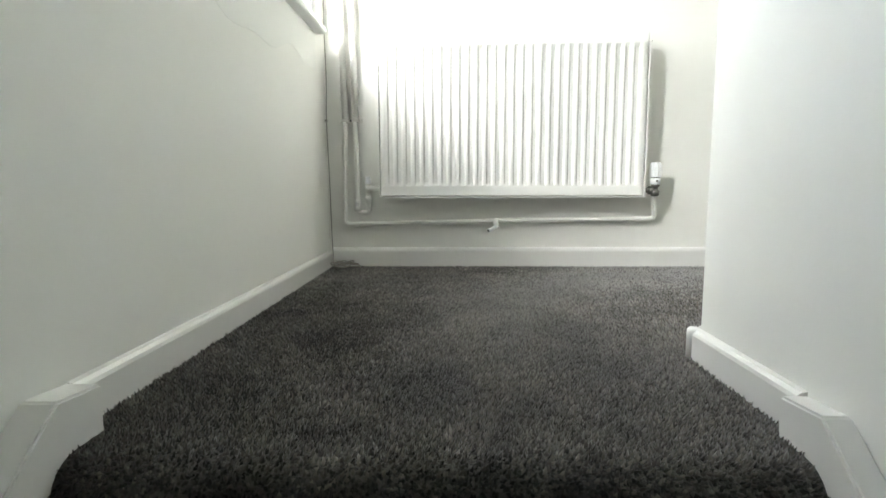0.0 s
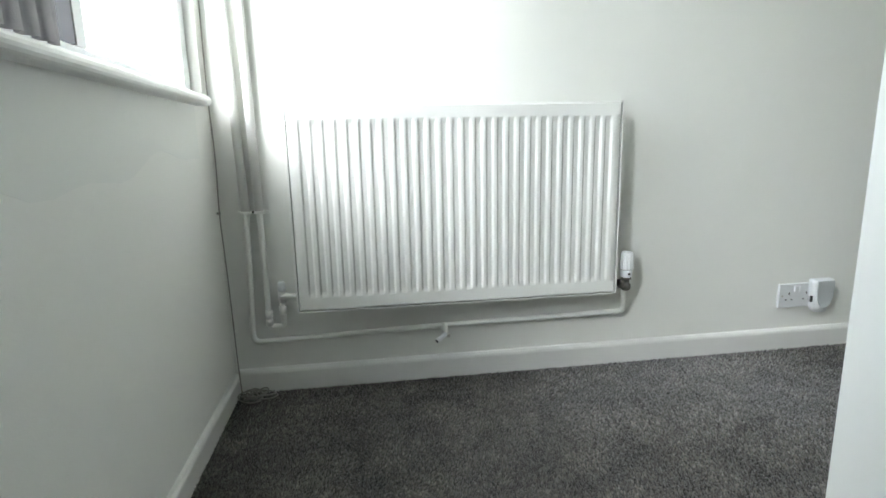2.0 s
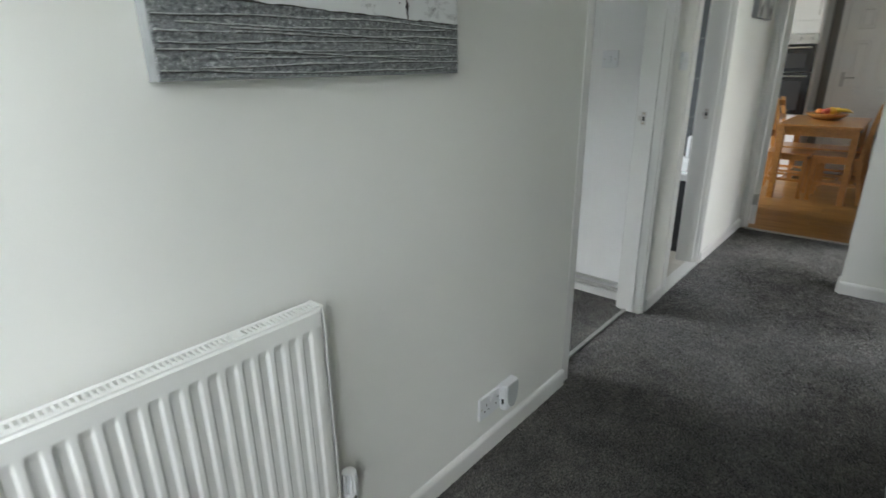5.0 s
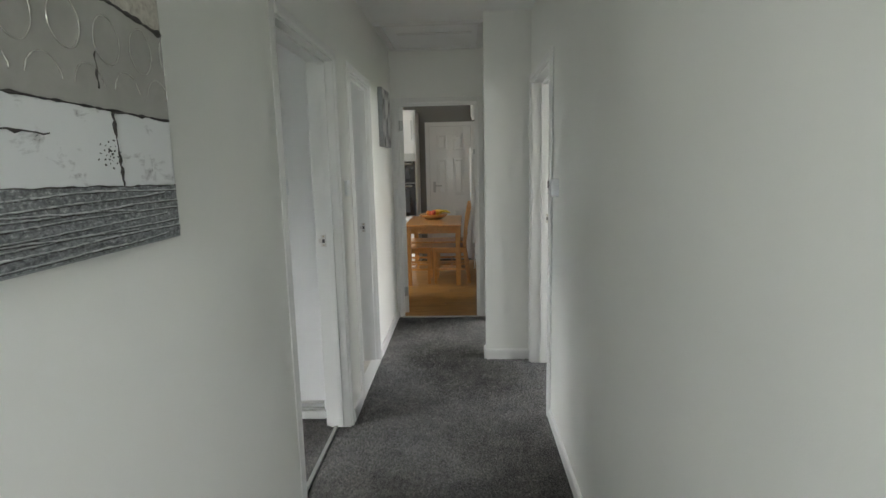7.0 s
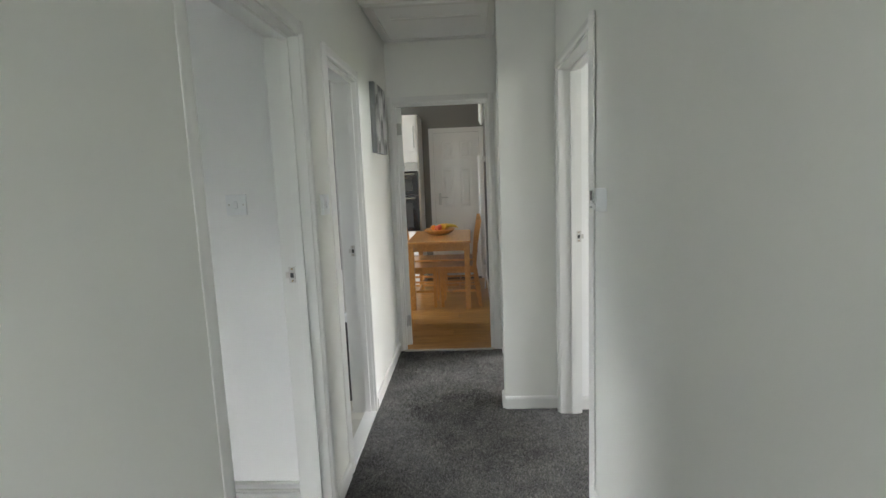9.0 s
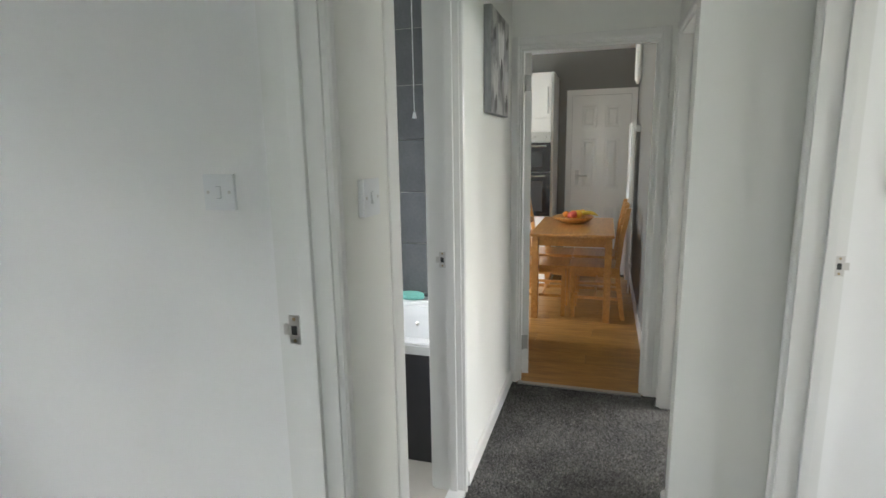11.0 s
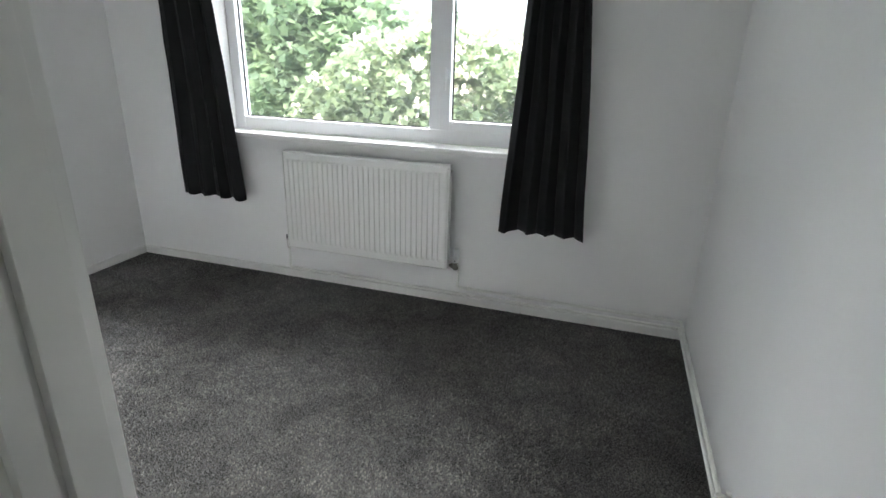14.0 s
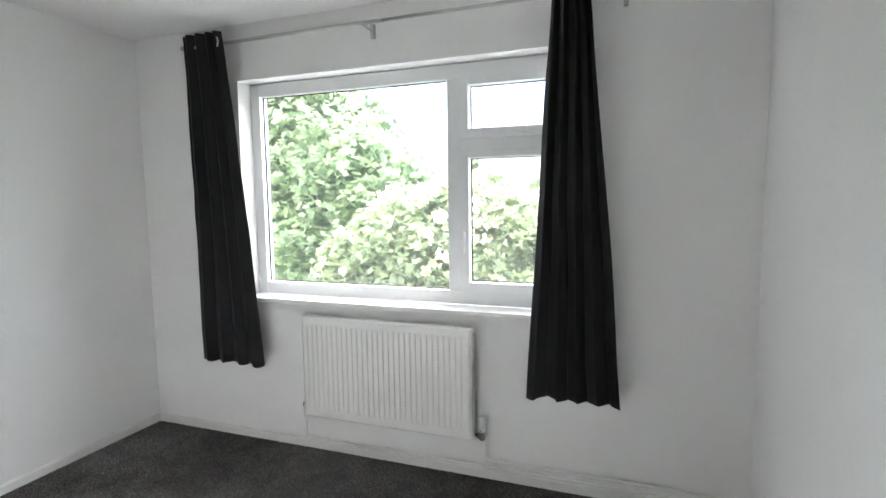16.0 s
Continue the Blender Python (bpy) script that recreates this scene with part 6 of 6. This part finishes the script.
tube(bm, [(7.30, 1.415, 0.0), (7.30, 1.415, 0.26)], 0.008, 8)
wpart("feed_pipe", bm, ENAMEL, vr)
bx = thing("curtain_bundle", (7.60, 1.40, 2.02), "pale rolled blind end high on the kitchen wall", "blind")
bm = bmesh.new()
tube(bm, [(7.60, 1.402, 2.03), (7.60, 1.402, 2.08), (7.60, 1.402, CEIL)], [0.012, 0.032, 0.032], 14)
wpart("roll", bm, HALL_PAINT, bx)
wall_plate("light_switch", pose(5.42, 1.37, 1.31, 0, 0, 180), "white light switch on the grey kitchen wall")

# ---- outside ----
tagged(part("ground", cube(-600, 600, -600, 600, -2.9, -2.72), GRASS), "rough green grass far below the window", "ground", kind="structure")


def leaf_shape(bm, at, size, yaw, tilt, roll, lobes):
    """One lobed leaf, slightly folded along its rib."""
    m = Matrix.Translation(at) @ Euler((tilt, roll, yaw)).to_matrix().to_4x4()
    rim = []
    for k in range(lobes * 2):
        a = -math.pi / 2 + 2 * math.pi * (k + 0.5) / (lobes * 2)
        r = size * (0.62 if k % 2 else 0.36) * (1.15 if abs(math.sin(a)) > 0.8 else 1.0)
        x, y = r * math.cos(a), r * math.sin(a)
        rim.append(bm.verts.new(m @ Vector((x, y, 0.22 * abs(x)))))
    bm.faces.new(rim)


def tree(name, base, height, crowns, leaves, size, seed, mat, label, blossom=0):
    """A trunk with limbs that reach into several leaf masses."""
    r = random.Random(seed)
    top = thing(name, base, label, "tree")
    bx_, by_, bz_ = base
    bm = bmesh.new()
    tube(bm, [(bx_, by_, bz_), (bx_ + 0.05, by_, bz_ + height * 0.3), (bx_ - 0.05, by_ + 0.1, bz_ + height * 0.6), (bx_, by_, bz_ + height * 0.9)], [0.20, 0.15, 0.10, 0.03], 10)
    wpart("trunk", bm, BARK, top)
    for cx, cy, cz, cr in crowns:
        bm = bmesh.new()
        s = Vector((bx_, by_, bz_ + height * r.uniform(0.25, 0.55)))
        e = Vector((cx, cy, cz))
        mid = (s + e) / 2 + Vector((r.uniform(-0.2, 0.2), r.uniform(-0.2, 0.2), 0.25))
        tube(bm, fillet([s, mid, e], 0.6), [0.07 - 0.055 * k / 7 for k in range(8)], 7)
        for k in range(6):
            d = Vector((r.gauss(0, 1), r.gauss(0, 1), r.gauss(0, 0.7))).normalized() * cr * 0.8
            tube(bm, [e - (e - s) * 0.15 * r.random(), e + d * 0.5, e + d], [0.018, 0.012, 0.004], 5)
        wpart("limb", bm, BARK, top)
    bm = bmesh.new()
    total = sum(c[3] ** 2 for c in crowns)
    for cx, cy, cz, cr in crowns:
        n = int(leaves * cr ** 2 / total)
        sprays = [Vector((r.gauss(0, 1), r.gauss(0, 1), r.gauss(0, 0.9))).normalized() * cr * r.uniform(0.45, 1.12) for _ in range(max(6, n // 22))]
        for k in range(n):
            s = r.choice(sprays)
            p = Vector((cx, cy, cz)) + s + Vector((r.gauss(0, 0.13), r.gauss(0, 0.13), r.gauss(0, 0.09))) * (cr / 0.9)
            leaf_shape(bm, p, size * r.uniform(0.6, 1.25), r.uniform(0, 6.28), r.gauss(0.55, 0.45), r.gauss(0, 0.4), 5)
    wpart("crown", bm, mat, top, "broad green leaves")
    if blossom:
        bm = bmesh.new()
        for k in range(blossom):
            cx, cy, cz, cr = r.choice(crowns)
            d = Vector((r.gauss(0, 0.8), -abs(r.gauss(0, 1)) - 0.2, r.gauss(0.3, 0.7))).normalized() * cr * r.uniform(0.9, 1.15)
            c = Vector((cx, cy, cz)) + d
            w = r.uniform(0.06, 0.13)
            for q in range(16):
                a, rr = r.uniform(0, 6.28), w * math.sqrt(r.random())
                leaf_shape(bm, c + Vector((rr * math.cos(a), r.uniform(-0.02, 0.02) - 0.3 * rr, rr * math.sin(a) * 0.7)), 0.045, r.uniform(0, 6), r.uniform(0.6, 1.6), 0, 4)
        wpart("blossom", bm, BLOSSOM, top, "flat cream flower heads")
    return top


tree("maple_tree", (-2.2, 9.7, -2.72), 6.0,
     [(-2.0, 9.2, 2.0, 1.0), (-2.6, 9.3, 3.3, 0.9), (-1.1, 8.7, 1.6, 0.75), (-1.5, 8.9, 0.8, 1.1), (-2.8, 9.5, 1.4, 1.4), (-3.3, 9.5, 3.3, 1.3), (-3.0, 9.8, 4.6, 1.0), (-0.1, 8.9, 1.0, 0.6), (-0.9, 8.5, 0.3, 0.8)], 64000, 0.125, 21, LEAF, "tall broad-leaved green tree behind the house")
tree("elder_bush", (0.6, 8.0, -2.72), 3.2,
     [(-0.5, 7.9, 0.55, 0.7), (0.1, 7.7, 0.9, 0.65), (0.55, 7.9, 1.2, 0.5), (1.10, 8.0, 1.10, 0.48), (0.6, 7.5, 0.1, 0.8), (1.65, 8.3, 1.0, 0.5), (-0.9, 8.2, -0.4, 0.8), (1.4, 7.7, -0.5, 0.7)], 40000, 0.088, 8, LEAF_PALE, "elder bush in cream flower below the window", 120)

for k in range(4):
    fx = -13.5 + 5.0 * k
    tree("distant_tree", (fx, 38.0 + 1.5 * (k % 2), -2.72), 4.5,
         [(fx - 1.6, 38.0, -0.2, 2.0), (fx + 1.5, 38.4, 0.0, 2.1), (fx, 38.2, 1.6 + 0.5 * (k % 2), 1.9), (fx + 0.8, 37.6, -1.2, 1.8)], 2600, 0.55, 40 + k, LEAF_PALE, "pale green tree far across the field")

# ---- floor and wall pieces ----
kf = bpy.data.objects["floor_kitchen"]
meshes = {}
for i in range(17):
    x = 5.005 + 0.186 * i
    if x + 0.184 > 8.1:
        break
    y = 1.372 - (0.41 * i) % 1.2
    while y < 4.5:
        a, b = max(y, 1.372), min(y + 1.198, 4.5)
        if b - a > 0.05:
            key = round(b - a, 3)
            if key not in meshes:
                bm = cube(0, 0.1845, 0, b - a, -0.010, 0.0, 0.0012, 1)
                me = bpy.data.meshes.new("plank")
                bm.to_mesh(me)
                bm.free()
                me.materials.append(LAMINATE)
                meshes[key] = me
            shared("plank", meshes[key], (x, a, 0), kf)
        y += 1.2

bw = bpy.data.objects["wall_bathroom_east"]
bm = cube(0, 0.010, 0, 0.596, 0, 0.290, 0.0015, 1)
tile_mesh = bpy.data.meshes.new("tile")
bm.to_mesh(tile_mesh)
bm.free()
tile_mesh.materials.append(TILE)
for j in range(9):
    z = 0.899 + 0.2945 * (j - 4)
    for i in range(3):
        if z > -0.05 and z + 0.29 < CEIL + 0.02:
            shared("tile", tile_mesh, (4.752, NB + 0.004 + 0.600 * i - (0.0 if i else 0.0), z), bw)

bf = bpy.data.objects["floor_bathroom"]
bm = cube(0, 0.327, 0, 0.327, -0.010, 0.0, 0.0015, 1)
ft = bpy.data.meshes.new("tile")
bm.to_mesh(ft)
bm.free()
ft.materials.append(FLOOR_TILE)
for i in range(5):
    for j in range(5):
        shared("tile", ft, (3.09 + 0.33 * i, NH + 0.063 + 0.33 * j, 0), bf)


def pile(name, points, normals, step, seed, label):
    """Carpet pile: leaning yarn tufts on a surface, too many to count."""
    r = np.random.default_rng(seed)
    p, nrm = np.asarray(points), np.asarray(normals)
    n = len(p)
    t1 = np.tile(np.array([1.0, 0.0, 0.0]), (n, 1))
    t2 = np.cross(nrm, t1)
    p = p + (t1 * r.normal(0, step * 0.28, (n, 1)) + t2 * r.normal(0, step * 0.28, (n, 1)))
    # a slow field that brushes the yarn this way and that
    ang = 1.7 * np.sin(p[:, 0] * 3.1 + 1.3 * np.sin(p[:, 1] * 2.3)) + 1.4 * np.cos(p[:, 1] * 3.7 + p[:, 0]) + r.normal(0, 0.9, n)
    lean = step * (0.6 + 0.4 * r.random(n))
    h = 0.0090 * (0.75 + 0.5 * r.random(n))
    w = step * (0.66 + 0.2 * r.random(n))
    turn = r.random(n) * 6.283
    base = p - nrm * 0.003
    v = np.zeros((n, 4, 3))
    for k in range(3):
        a = turn + k * 2.0944
        v[:, k] = base + t1 * (w * np.cos(a))[:, None] + t2 * (w * np.sin(a))[:, None]
    v[:, 3] = base + t1 * (lean * np.cos(ang))[:, None] + t2 * (lean * np.sin(ang))[:, None] + nrm * h[:, None]
    first = np.arange(n)[:, None] * 4
    f = np.stack([first + np.array([0, 1, 3]), first + np.array([1, 2, 3]), first + np.array([2, 0, 3])], 1).reshape(-1)
    me = bpy.data.meshes.new(name)
    me.vertices.add(n * 4)
    me.vertices.foreach_set("co", v.reshape(-1).astype(np.float32))
    me.loops.add(n * 9)
    me.loops.foreach_set("vertex_index", f.astype(np.int32))
    me.polygons.add(n * 3)
    me.polygons.foreach_set("loop_start", np.arange(0, n * 9, 3, dtype=np.int32))
    me.update(calc_edges=True)
    me.materials.append(PILE)
    return tagged(new(name, me), label, "carpet", kind="stuff")


def level_pile(rects, step, seed, label, z=-0.006):
    ps = []
    for x0, x1, y0, y1 in rects:
        nx, ny = max(1, int((x1 - x0) / step)), max(1, int((y1 - y0) / step))
        gx, gy = np.meshgrid((np.arange(nx) + 0.5) / nx * (x1 - x0) + x0, (np.arange(ny) + 0.5) / ny * (y1 - y0) + y0)
        ps.append(np.stack([gx.ravel(), gy.ravel(), np.full(gx.size, z)], 1))
    p = np.concatenate(ps)
    return pile("carpet_pile", p, np.tile(np.array([0.0, 0.0, 1.0]), (len(p), 1)), step, seed, label)


def step_pile(i, step, seed):
    """Pile over one stair: its tread, rounded nose and riser."""
    top, nose = -0.006 - RISE * i, 0.72 - GOING * i
    prof = []
    y = nose + (0.0 if i == 0 else GOING - 0.05)
    while y > nose:
        prof.append((y, top, 0.0, 1.0))
        y -= step
    for k in range(int(0.0707 / step) + 1):
        a = min(math.pi / 2, k * step / 0.045)
        prof.append((nose - 0.045 * math.sin(a), top - 0.045 + 0.045 * math.cos(a), -math.sin(a), math.cos(a)))
    z = top - 0.045 - step
    while z > top - RISE:
        prof.append((nose - 0.045, z, -1.0, 0.0))
        z -= step
    xs = np.arange(-0.420, 0.430, step)
    p = np.array([(x, y, z) for y, z, _, _ in prof for x in xs])
    q = np.array([(0.0, a, b) for _, _, a, b in prof for x in xs])
    return pile("carpet_pile", p, q, step, seed, "speckled charcoal carpet yarn wrapped over a stair")


level_pile([(-0.46, 0.455, 0.775, NH - 0.01), (-0.422, 0.432, 0.722, 0.775)], 0.0048, 1, "speckled charcoal carpet yarn on the landing")
level_pile([(0.455, 2.2, 1.08, NH - 0.01)], 0.0060, 2, "speckled charcoal carpet yarn in the hall")
level_pile([(2.2, 3.88, 1.08, NH - 0.01), (3.88, 4.975, 1.34, NH - 0.01), (2.99, 3.80, 0.90, 1.08), (DOOR_A[0], DOOR_A[1], NH - 0.01, 2.260), (4.08, 4.86, 1.0, 1.34)], 0.0068, 3, "speckled charcoal carpet yarn in the hall")
level_pile([(-0.51, 2.945, 2.33, 4.67), (DOOR_A[0], DOOR_A[1], 2.284, 2.33)], 0.0064, 4, "speckled charcoal carpet yarn in the bedroom")
for k in range(3):
    step_pile(k, 0.0055, 9 + k)
